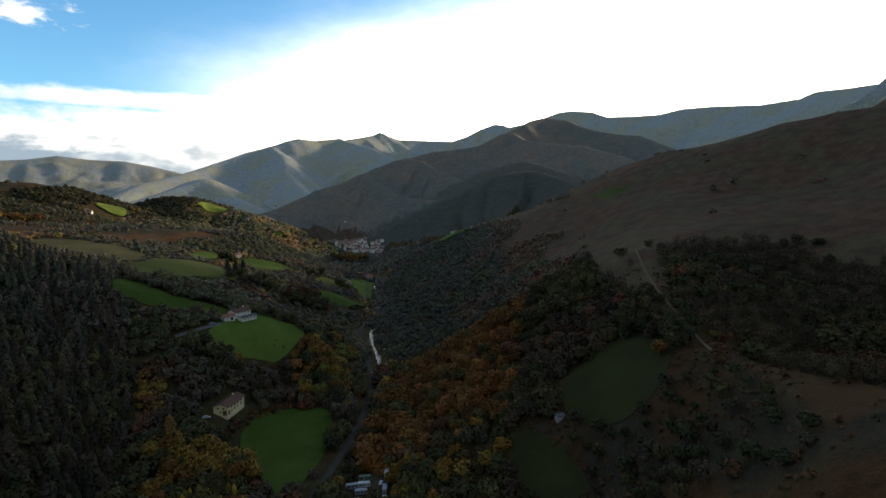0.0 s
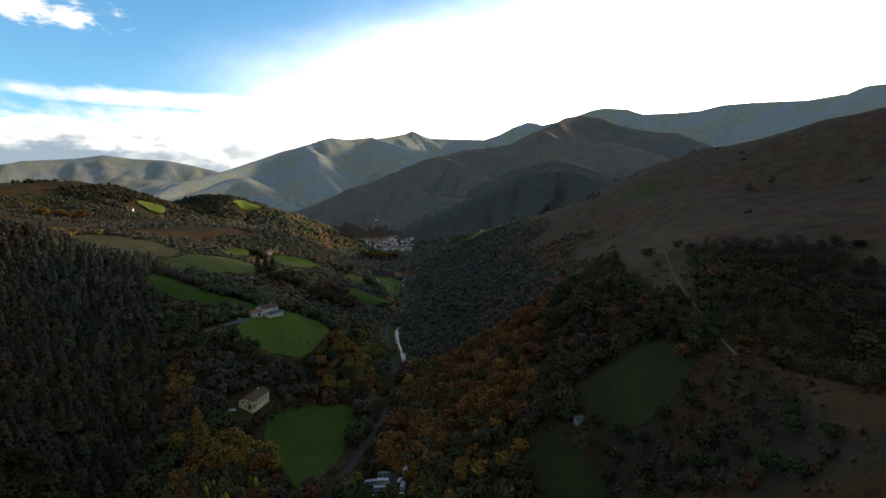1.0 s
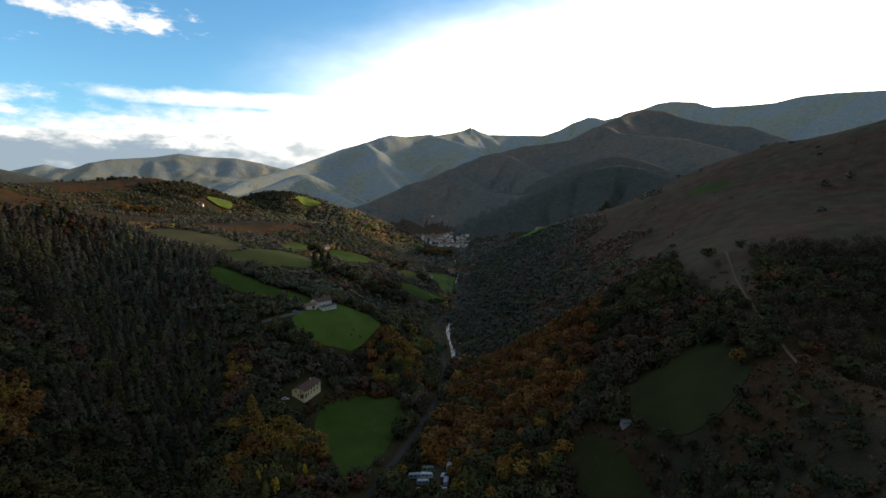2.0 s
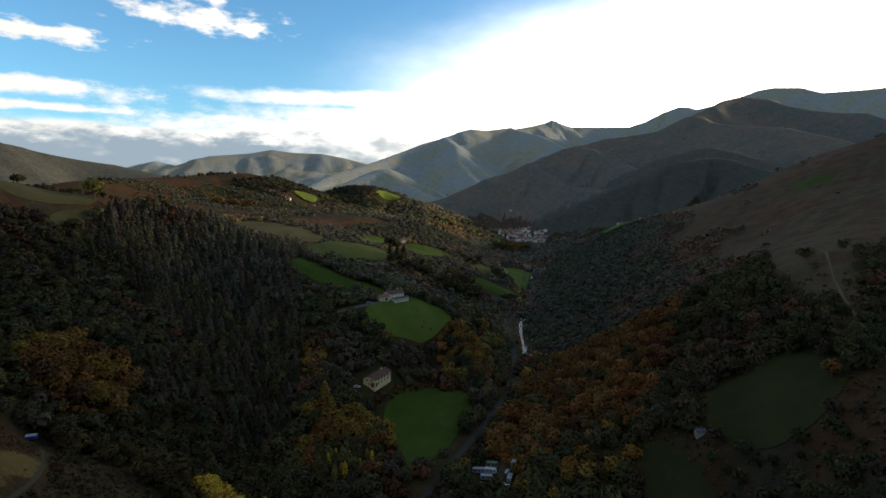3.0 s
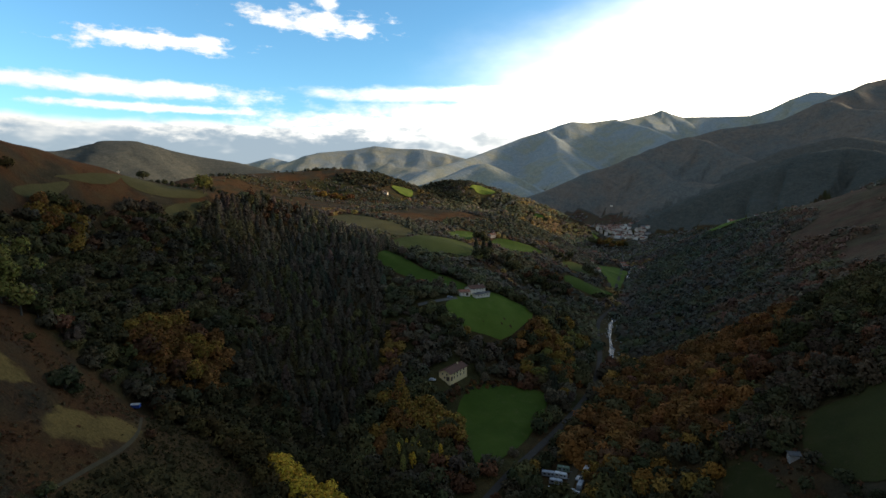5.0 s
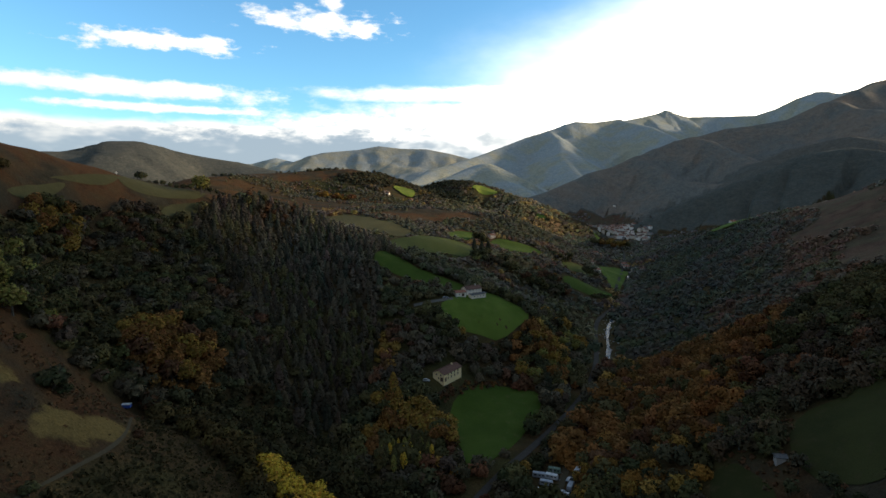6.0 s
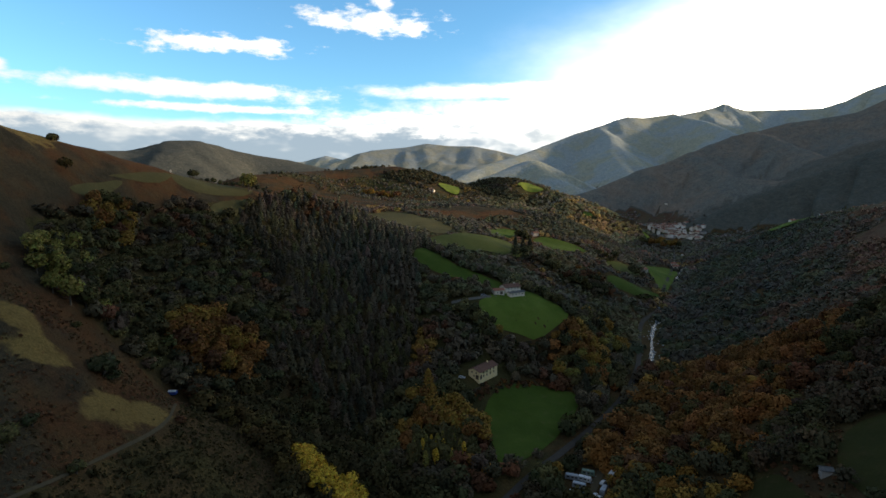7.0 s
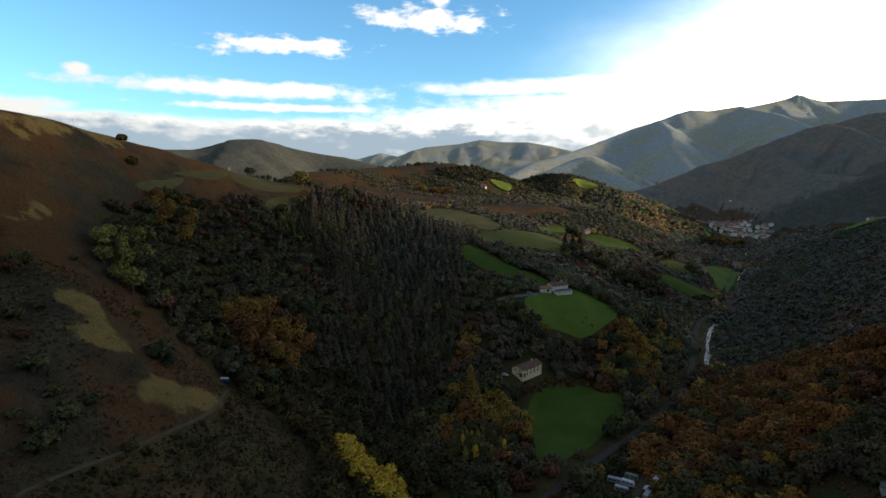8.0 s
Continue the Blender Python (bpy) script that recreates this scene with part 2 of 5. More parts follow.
# ================= landform =================
# landform begin
RIDGES = {
    "river": [(-20, -400, -2), (-15, -100, 0), (-18, 120, 2), (-28, 235, 4), (-42, 330, 4), (-52, 440, 4), (-72, 512, 4), (-78, 570, 4),
              (-85, 650, 5), (-105, 780, 7), (-118, 880, 9), (-150, 1080, 12), (-205, 1300, 16), (-262, 1480, 17), (-380, 1640, 22)],
    "flat_bank": [(-56, 244, 6), (-74, 329, 8), (-64, 400, 7), (-90, 515, 9)],
    "near_field": [(-84, 231, 8), (-108, 276, 8), (-100, 321, 9)],
    "village_flat": [(-350, 1590, 20), (-188, 1640, 21), (-170, 1470, 18), (-300, 1400, 19), (-230, 1350, 17), (-270, 1700, 23), (-120, 1560, 22), (-380, 1500, 22)],
    "house_terrace": [(-150, 280, 24), (-124, 286, 21), (-104, 350, 14)],
    "farm_spur": [(-269, 440, 90), (-225, 367, 85), (-190, 384, 72), (-151, 390, 56)],
    "farm_meadow": [(-147, 335, 50), (-110, 318, 30), (-120, 360, 45)],
    "farm_brow": [(-140, 396, 57), (-127, 400, 52), (-104, 394, 46)],
    "hill_field": [(-239, 484, 89), (-192, 494, 72), (-150, 500, 42), (-110, 480, 20), (-70, 400, 9)],
    "mid_spur": [(-330, 640, 92), (-262, 657, 75), (-216, 666, 64), (-149, 622, 44), (-110, 620, 24)],
    "valley_fields": [(-139, 788, 22), (-110, 823, 12), (-160, 700, 44)],
    "brown_spur": [(-346, 515, 100), (-389, 653, 106), (-355, 739, 103), (-283, 801, 92), (-221, 852, 57), (-150, 900, 20)],
    "hollow": [(-700, 760, 118), (-640, 900, 104), (-660, 1020, 98), (-690, 1120, 98)],
    "hollow_low": [(-520, 950, 96), (-420, 980, 80), (-300, 960, 50)],
    "left_hill": [(-225, -120, 150), (-262, 30, 166), (-280, 82, 171), (-288, 94, 173), (-303, 118, 172), (-325, 147, 169), (-343, 182, 164), (-357, 224, 155), (-371, 262, 148)],
    "plateau": [(-376, 244, 150), (-330, 283, 135), (-323, 329, 127), (-310, 372, 116), (-301, 408, 100), (-480, 330, 118), (-640, 500, 112), (-560, 640, 104)],
    "left_wood": [(-291, 319, 90), (-240, 300, 62), (-198, 285, 32), (-275, 206, 95), (-255, 158, 92), (-233, 179, 76), (-208, 199, 58), (-165, 195, 20), (-130, 215, 8)],
    "knoll": [(-205, 40, 118), (-182, 65, 100), (-184, 79, 101), (-184, 98, 85), (-186, 125, 58), (-188, 136, 48), (-150, 150, 38), (-125, 151, 28), (-96, 168, 5)],
    "knoll_front": [(-119, 67, 64), (-104, 46, 68), (-154, 51, 88), (-60, 40, 40)],
    "path_crest": [(90, 40, 102), (84, 99, 96), (94, 142, 88), (104, 205, 83), (114, 278, 90), (131, 357, 105), (178, 489, 117), (238, 637, 150), (300, 740, 196), (325, 785, 211)],
    "right_fields": [(84, 248, 72), (94, 216, 78), (55, 239, 54), (65, 205, 53), (29, 238, 38), (51, 183, 37), (0, 255, 20), (10, 180, 14)],
    "right_front": [(68, 80, 90), (70, 104, 82), (72, 143, 69), (54, 118, 66), (30, 60, 40)],
    "right_crest": [(283, 854, 194), (325, 785, 211), (379, 705, 221), (411, 663, 232), (445, 616, 238), (480, 575, 241), (570, 500, 258)],
    # unseen mountain, added to keep the low sun off the foreground
    "unseen_shade_ridge": [(640, 120, 330), (735, 380, 400), (835, 600, 475), (945, 790, 528), (1095, 1040, 545), (1330, 1320, 565)],
    # dip that keeps the added mountain out of the camera's view
    "view_edge_dip": [(560, 690, 232), (640, 780, 228), (740, 890, 228), (860, 1030, 240), (1000, 1200, 270)],
    "right_gully": [(132, 200, 70), (160, 160, 72), (191, 231, 84), (219, 310, 97), (266, 325, 121), (353, 435, 160), (326, 504, 151)],
    "right_flank": [(210, 926, 152), (121, 993, 112), (17, 1050, 79), (-69, 998, 38), (-96, 846, 14)],
    "right_side": [(60, 420, 60), (10, 430, 28), (120, 600, 90), (30, 640, 50), (-30, 640, 20), (60, 820, 80), (-20, 820, 36)],
    "dark_gap": [(330, 1150, 150), (150, 1200, 95), (0, 1180, 50)],
    "far_floor": [(-360, 1900, 40), (-620, 1650, 60), (-900, 1750, 72), (-1250, 2000, 90), (-1700, 1800, 100), (-1700, 2600, 120), (-2300, 2600, 140), (-2700, 2200, 170), (-600, 2400, 82), (-800, 2700, 110),
                  (-100, 1740, 40), (150, 1850, 90), (500, 1800, 150), (800, 1700, 190), (1150, 2300, 230), (1250, 2900, 280), (-1400, 3100, 150), (-2000, 3500, 180), (-400, 3000, 170), (0, 3500, 260), (300, 4000, 330), (560, 1450, 160)],
    "side_floor": [(-1150, 950, 130), (-1300, 700, 140), (-690, 1240, 98), (-640, 1200, 90), (-560, 1130, 84), (-880, 1330, 110), (-450, 1420, 50)],
    "closing": [(0, -2500, 220), (1800, -1500, 320), (-1800, -1500, 260), (3500, 800, 520), (-3200, 800, 260), (4800, 4800, 500), (-4800, 4800, 200),
                (0, 4900, 420), (4800, -4800, 400), (-4800, -4800, 300), (300, -300, 130), (-700, 100, 140), (2500, 3300, 420), (2300, 2300, 480)],
    "hill_back": [(-400, 40, 150), (-420, 150, 142), (-450, 240, 128)],
}


# hills and mountains up the valley: fall of the sides, roundness of the crest, depth and spacing of the gullies, haze
# in the ground colour (1 palest), crest line
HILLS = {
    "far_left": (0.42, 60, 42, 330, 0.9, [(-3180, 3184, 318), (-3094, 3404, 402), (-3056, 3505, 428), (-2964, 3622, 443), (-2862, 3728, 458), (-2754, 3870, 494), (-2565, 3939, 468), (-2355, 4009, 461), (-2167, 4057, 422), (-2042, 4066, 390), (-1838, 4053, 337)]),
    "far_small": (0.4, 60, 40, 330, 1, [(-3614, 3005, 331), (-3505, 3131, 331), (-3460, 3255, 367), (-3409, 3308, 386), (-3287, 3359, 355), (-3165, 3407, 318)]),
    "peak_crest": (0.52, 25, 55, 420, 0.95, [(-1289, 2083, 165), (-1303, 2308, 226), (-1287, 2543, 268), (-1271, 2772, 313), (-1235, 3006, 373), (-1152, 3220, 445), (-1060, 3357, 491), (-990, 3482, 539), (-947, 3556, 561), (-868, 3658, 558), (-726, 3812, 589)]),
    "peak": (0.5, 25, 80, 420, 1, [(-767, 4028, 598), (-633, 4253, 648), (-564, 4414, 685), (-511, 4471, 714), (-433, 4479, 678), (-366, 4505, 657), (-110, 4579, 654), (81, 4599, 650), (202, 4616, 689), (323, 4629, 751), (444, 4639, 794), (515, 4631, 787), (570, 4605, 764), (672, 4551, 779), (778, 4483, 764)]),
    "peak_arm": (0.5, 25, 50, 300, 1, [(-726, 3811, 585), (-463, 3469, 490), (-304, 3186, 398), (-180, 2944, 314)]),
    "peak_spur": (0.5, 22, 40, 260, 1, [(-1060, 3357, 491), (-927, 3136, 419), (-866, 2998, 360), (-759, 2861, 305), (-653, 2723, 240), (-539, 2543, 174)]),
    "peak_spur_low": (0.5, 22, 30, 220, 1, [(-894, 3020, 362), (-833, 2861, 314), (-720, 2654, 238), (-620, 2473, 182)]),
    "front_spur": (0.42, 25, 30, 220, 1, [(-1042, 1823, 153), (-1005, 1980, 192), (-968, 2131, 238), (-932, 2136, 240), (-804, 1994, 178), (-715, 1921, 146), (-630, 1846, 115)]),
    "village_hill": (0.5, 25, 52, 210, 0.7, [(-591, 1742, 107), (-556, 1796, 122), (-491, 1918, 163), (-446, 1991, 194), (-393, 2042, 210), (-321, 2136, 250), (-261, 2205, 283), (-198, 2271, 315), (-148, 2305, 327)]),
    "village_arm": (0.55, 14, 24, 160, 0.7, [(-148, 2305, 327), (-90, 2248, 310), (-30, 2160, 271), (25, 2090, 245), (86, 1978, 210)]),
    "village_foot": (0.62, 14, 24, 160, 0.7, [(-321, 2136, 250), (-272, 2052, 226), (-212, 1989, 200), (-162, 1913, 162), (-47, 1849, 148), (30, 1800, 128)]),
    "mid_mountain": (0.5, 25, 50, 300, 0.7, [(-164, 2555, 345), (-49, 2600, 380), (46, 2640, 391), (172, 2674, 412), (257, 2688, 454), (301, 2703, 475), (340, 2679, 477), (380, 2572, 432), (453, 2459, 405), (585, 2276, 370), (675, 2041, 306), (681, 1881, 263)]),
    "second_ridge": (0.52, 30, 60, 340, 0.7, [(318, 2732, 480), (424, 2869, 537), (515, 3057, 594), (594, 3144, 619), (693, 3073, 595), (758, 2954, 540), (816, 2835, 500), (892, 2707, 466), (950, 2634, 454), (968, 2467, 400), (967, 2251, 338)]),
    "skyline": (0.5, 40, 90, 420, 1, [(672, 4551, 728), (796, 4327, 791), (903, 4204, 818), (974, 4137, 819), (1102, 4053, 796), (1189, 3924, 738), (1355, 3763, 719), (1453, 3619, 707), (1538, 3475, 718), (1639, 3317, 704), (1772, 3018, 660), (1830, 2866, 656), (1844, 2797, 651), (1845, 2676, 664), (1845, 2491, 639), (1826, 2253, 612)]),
    # unseen hill, added to shade the left wood and left hill
    "unseen_shade_hill": (0.85, 30, 60, 300, 1, [(1840, 1860, 735), (1720, 1680, 775), (1560, 1480, 706)]),
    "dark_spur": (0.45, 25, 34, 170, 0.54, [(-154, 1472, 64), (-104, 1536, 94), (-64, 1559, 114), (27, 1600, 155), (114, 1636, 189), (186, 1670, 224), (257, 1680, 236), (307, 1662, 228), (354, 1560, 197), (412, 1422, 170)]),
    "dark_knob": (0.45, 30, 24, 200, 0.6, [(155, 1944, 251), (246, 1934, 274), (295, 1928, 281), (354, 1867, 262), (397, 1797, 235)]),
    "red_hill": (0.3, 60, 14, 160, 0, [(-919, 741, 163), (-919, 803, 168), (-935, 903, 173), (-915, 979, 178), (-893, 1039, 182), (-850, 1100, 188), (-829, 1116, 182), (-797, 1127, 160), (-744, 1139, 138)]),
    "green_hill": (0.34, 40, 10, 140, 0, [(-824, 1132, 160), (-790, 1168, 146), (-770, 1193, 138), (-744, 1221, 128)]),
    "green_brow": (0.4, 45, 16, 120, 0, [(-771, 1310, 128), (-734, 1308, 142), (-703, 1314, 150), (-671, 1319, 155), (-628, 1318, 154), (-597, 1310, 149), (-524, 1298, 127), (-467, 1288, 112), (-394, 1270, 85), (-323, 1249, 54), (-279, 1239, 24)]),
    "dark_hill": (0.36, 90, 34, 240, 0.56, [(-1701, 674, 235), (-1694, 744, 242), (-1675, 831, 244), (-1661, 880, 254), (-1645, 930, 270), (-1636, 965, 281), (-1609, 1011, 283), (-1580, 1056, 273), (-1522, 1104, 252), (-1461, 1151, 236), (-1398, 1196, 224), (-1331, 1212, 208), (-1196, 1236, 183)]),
}


def value_noise(x, y, wave, seed):
    g = np.random.RandomState(seed).rand(64, 64)
    u, v = x / wave, y / wave
    i, j = np.floor(u).astype(int), np.floor(v).astype(int)
    a, b = u - i, v - j
    a, b = a * a * (3 - 2 * a), b * b * (3 - 2 * b)
    p, q = i % 64, (i + 1) % 64
    r, s = j % 64, (j + 1) % 64
    return (g[p, r] * (1 - a) + g[q, r] * a) * (1 - b) + (g[p, s] * (1 - a) + g[q, s] * a) * b


def fractal(x, y, wave, seed, octaves=4, gain=0.5):
    total, amp, s = 0.0, 1.0, 0.0
    for o in range(octaves):
        total = total + amp * (value_noise(x, y, wave / 2 ** o, seed + o) - 0.5)
        s, amp = s + amp, amp * gain
    return total / s


def hills(x, y):
    """Height of the hills up the valley, and how strongly each place's colour is hazed. Gullies run down from the
    crests.
    """
    best, up = np.full(x.shape, -500.0), np.zeros(x.shape)
    for k, (fall, crest, deep, wave, high, line) in enumerate(HILLS.values()):
        near, top, along, run = np.full(x.shape, 1e9), np.zeros(x.shape), np.zeros(x.shape), 0.0
        for (ax, ay, az), (bx, by, bz) in zip(line, line[1:]):
            long = math.hypot(bx - ax, by - ay)
            t = np.clip(((x - ax) * (bx - ax) + (y - ay) * (by - ay)) / long ** 2, 0, 1)
            d = np.hypot(x - ax - t * (bx - ax), y - ay - t * (by - ay))
            # a higher stretch of crest a little further off counts for more
            m = d - (az + t * (bz - az)) / (1.7 * fall) < near - top / (1.7 * fall)
            near, top, along = np.where(m, d, near), np.where(m, az + t * (bz - az), top), np.where(m, run + t * long, along)
            run += long
        warp = fractal(x, y, wave * 1.3, 700 + k, 3) * wave * 0.9
        rib = np.abs(fractal(along + warp + 31 * k, near * 0.35 + warp * 0.3, wave, 740 + k, 3, 0.45)) * 4
        fine = np.abs(fractal(x + 9 * k, y, wave * 0.4, 780 + k, 3)) * 4
        grow = np.clip((near - crest * 0.4) / (wave * 0.8), 0, 1)
        z = top - fall * (np.sqrt(near ** 2 + crest ** 2) - crest) - deep * grow * np.clip(1 - rib, 0, 1) - 0.3 * deep * grow * np.clip(1 - fine, 0, 1)
        up = np.where(z > best, high, up)
        gap = np.clip(0.5 + (z - best) / 24, 0, 1)
        best = best + (z - best) * gap + 12 * gap * (1 - gap)
    return best, up


def landform():
    """A height function that passes through the ridge and valley lines."""
    pts = {}
    for line in RIDGES.values():
        for (ax, ay, az), (bx, by, bz) in zip(line, line[1:]):
            far = math.hypot(ax, ay)
            step = max(25.0, 0.06 * far)
            n = max(1, int(math.hypot(bx - ax, by - ay) / step)) if line is not RIDGES["closing"] else 1
            for k in range(n + 1):
                t = k / n
                key = (round((ax + (bx - ax) * t) / 4), round((ay + (by - ay) * t) / 4))
                pts.setdefault(key, (ax + (bx - ax) * t, ay + (by - ay) * t, az + (bz - az) * t))
    p = np.array(list(pts.values()))
    soft = np.maximum(8.0, 0.01 * np.hypot(p[:, 0], p[:, 1]))[None, :]
    r = np.sqrt((p[:, None, 0] - p[None, :, 0]) ** 2 + (p[:, None, 1] - p[None, :, 1]) ** 2 + soft ** 2)
    n = len(p)
    a = np.zeros((n + 1, n + 1))
    a[:n, :n] = -r + np.eye(n) * 1.0
    a[:n, n] = a[n, :n] = 1
    w = np.linalg.solve(a, np.r_[p[:, 2], 0])

    def height(x, y):
        x, y = np.asarray(x, float), np.asarray(y, float)
        flat, out = (x.ravel(), y.ravel()), []
        for k in range(0, len(flat[0]), 20000):
            q = np.sqrt((flat[0][k:k + 20000, None] - p[None, :, 0]) ** 2 + (flat[1][k:k + 20000, None] - p[None, :, 1]) ** 2 + soft ** 2)
            out.append(-q @ w[:n] + w[n])
        z = np.concatenate(out).reshape(x.shape)
        z = z + np.clip((z - 12) / 40, 0, 1) * (fractal(x, y, 80, 51, 4) * 6.0)
        far, up = hills(x, y)
        mix = np.clip(0.5 + (far - z) / 36, 0, 1)
        return z + (far - z) * mix + 18 * mix * (1 - mix), up * (mix > 0.5)
    return height


HEIGHT = landform()


def axis(low, high, fine, grow, caps, near, far):
    """Coordinates with fine steps between low and high that widen outwards."""
    mid = list(np.arange(low, high + fine / 2, fine))
    for sign, end, cap in ((-1, near, caps[0]), (1, far, caps[1])):
        step, c = fine, mid[0] if sign < 0 else mid[-1]
        while sign * c < sign * end:
            step = min(step * grow, cap)
            c = c + sign * step
            mid = [c] + mid if sign < 0 else mid + [c]
    return np.array(mid)


GX = axis(-400, 320, 5.0, 1.04, (24, 24), -4300, 3600)
GY = axis(30, 700, 5.0, 1.03, (160, 22), -3500, 4960)
MX, MY = np.meshgrid(GX, GY)
MZ, HAZE_TONE = HEIGHT(MX, MY)


def beyond(x, y):
    """How hazed the ground colour is: up to 1 on the high ridges, 0 elsewhere."""
    i = np.clip(np.searchsorted(GX, x) - 1, 0, len(GX) - 2)
    j = np.clip(np.searchsorted(GY, y) - 1, 0, len(GY) - 2)
    return HAZE_TONE[j, i]


def ground_z(x, y):
    """Height of the ground sheet itself."""
    x, y = np.asarray(x, float), np.asarray(y, float)
    i = np.clip(np.searchsorted(GX, x) - 1, 0, len(GX) - 2)
    j = np.clip(np.searchsorted(GY, y) - 1, 0, len(GY) - 2)
    a, b = (x - GX[i]) / (GX[i + 1] - GX[i]), (y - GY[j]) / (GY[j + 1] - GY[j])
    return (MZ[j, i] * (1 - a) + MZ[j, i + 1] * a) * (1 - b) + (MZ[j + 1, i] * (1 - a) + MZ[j + 1, i + 1] * a) * b


# open land, as plan outlines
MEADOWS = {
    "near": [(-112, 279), (-112, 300), (-108, 320), (-94, 335), (-75, 337), (-68, 314), (-65, 295), (-66, 265), (-69, 243), (-73, 230), (-82, 238), (-99, 260)],
    "farm": [(-157, 343), (-151, 358), (-146, 375), (-141, 392), (-129, 401), (-116, 402), (-103, 392), (-107, 374), (-112, 360), (-128, 340), (-141, 335)],
    "strip": [(-227, 363), (-240, 396), (-223, 391), (-202, 384), (-186, 387), (-169, 394), (-158, 396), (-161, 376), (-172, 365), (-184, 363), (-200, 361), (-214, 359)],
    "valley": [(-136, 762), (-150, 830), (-133, 885), (-112, 862), (-108, 781), (-98, 706), (-108, 712), (-122, 740)],
    "slope": [(-142, 603), (-136, 618), (-120, 628), (-111, 660), (-98, 680), (-96, 640), (-106, 606), (-121, 594), (-134, 590)],
    "mid": [(-285, 592), (-298, 639), (-276, 660), (-258, 614), (-249, 572), (-260, 560)],
    "mid_east": [(-254, 665), (-236, 680), (-217, 686), (-194, 688), (-192, 649), (-206, 626), (-216, 608), (-242, 629)],
    "sunny_a": [(-701, 1081), (-677, 1110), (-633, 1081), (-613, 1034), (-636, 1031), (-665, 1050)],
    "sunny_b": [(-578, 1262), (-582, 1292), (-568, 1314), (-545, 1308), (-519, 1298), (-513, 1268), (-536, 1262), (-558, 1258)],
    "house_field": [(-392, 1226), (-372, 1222), (-362, 1206), (-378, 1210)],
    "village_side": [(-268, 1262), (-240, 1238), (-212, 1206), (-206, 1180), (-222, 1184), (-246, 1212)],
    "right_bank": [(-30, 1010), (20, 1060), (60, 1040), (10, 990)],
}
PASTURES = {
    "hill": [(-270, 442), (-266, 467), (-266, 510), (-254, 545), (-234, 552), (-208, 515), (-192, 503), (-194, 474), (-207, 456), (-219, 448), (-222, 418), (-228, 407), (-248, 418)],
    "mid_west": [(-421, 510), (-415, 562), (-365, 556), (-330, 546), (-285, 514), (-269, 472), (-301, 474), (-338, 478), (-377, 486)],
    "right_upper": [(56, 247), (69, 250), (84, 256), (92, 237), (94, 218), (88, 209), (80, 202), (73, 200), (66, 202), (58, 213), (52, 228)],
    "right_lower": [(29, 225), (35, 228), (41, 219), (47, 206), (52, 190), (50, 181), (36, 193), (29, 210)],
    "plateau_a": [(-311, 171), (-320, 186), (-333, 208), (-345, 227), (-338, 225), (-326, 211), (-318, 193), (-314, 179)],
    "plateau_b": [(-313, 237), (-322, 257), (-323, 279), (-321, 282), (-312, 261), (-306, 237)],
    "plateau_c": [(-346, 231), (-361, 256), (-340, 295), (-325, 281), (-328, 256), (-327, 234), (-331, 224)],
    "plateau_d": [(-287, 141), (-301, 160), (-312, 179), (-307, 176), (-295, 161), (-285, 144)],
    "hillside": [(202, 721), (223, 713), (240, 683), (226, 665), (205, 684)],
    "ploughed": [(-168, 671), (-155, 709), (-143, 729), (-132, 712), (-139, 680), (-151, 648)],
}
STRAW = {
    "upper": [(-185, 70), (-186, 77), (-188, 85), (-184, 89), (-174, 87), (-171, 90), (-168, 96), (-164, 93), (-161, 82), (-165, 73), (-165, 67), (-170, 71), (-171, 82), (-174, 81), (-178, 73)],
    "lower": [(-151, 85), (-156, 92), (-162, 105), (-162, 115), (-163, 124), (-144, 109), (-138, 98), (-138, 87), (-144, 84)],
    "ledge": [(-224, 68), (-233, 77), (-239, 86), (-235, 88), (-231, 86), (-225, 77), (-221, 69)],
}


def inside(poly, x, y):
    x, y = np.asarray(x, float), np.asarray(y, float)
    hit = np.zeros(x.shape, bool)
    for (ax, ay), (bx, by) in zip(poly, poly[1:] + poly[:1]):
        if ay != by:
            hit ^= ((ay > y) != (by > y)) & (x < (bx - ax) * (y - ay) / (by - ay) + ax)
    return hit


def to_line(line, x, y):
    """Distance in plan to a polyline."""
    best = np.full(np.shape(x), 1e9)
    for (ax, ay), (bx, by) in zip(line, line[1:]):
        l2 = (bx - ax) ** 2 + (by - ay) ** 2
        t = np.clip(((x - ax) * (bx - ax) + (y - ay) * (by - ay)) / l2, 0, 1)
        best = np.minimum(best, np.hypot(x - ax - t * (bx - ax), y - ay - t * (by - ay)))
    return best


RIVER = [(-16, 100), (-22, 180), (-28, 235), (-40, 330), (-49, 400), (-55, 448), (-71, 511), (-78, 561), (-80, 620), (-90, 680), (-101, 780), (-114, 880), (-148, 1080)]
ROAD = [(-66, 190), (-62, 225), (-58, 250), (-55, 280), (-52, 323), (-53, 379), (-60, 425), (-70, 467), (-83, 517), (-89, 556), (-85, 610), (-97, 660), (-110, 760), (-126, 880), (-160, 1080), (-215, 1300), (-262, 1480)]
FARM_TRACK = [(-172, 336), (-160, 346), (-153, 356), (-148, 365)]
KNOLL_TRACK = [(-100, 30), (-112, 52), (-121, 70), (-125, 77), (-130, 86), (-136, 97), (-142, 106), (-154, 117), (-176, 131)]
CREST_PATH = [(131, 363), (124, 331), (117, 299), (114, 276), (110, 249), (108, 227), (103, 201)]


KNOLL = [(-110, 20), (-90, 60), (-96, 110), (-120, 140), (-180, 140), (-205, 115), (-222, 110), (-262, 110), (-280, 60), (-240, 10)]


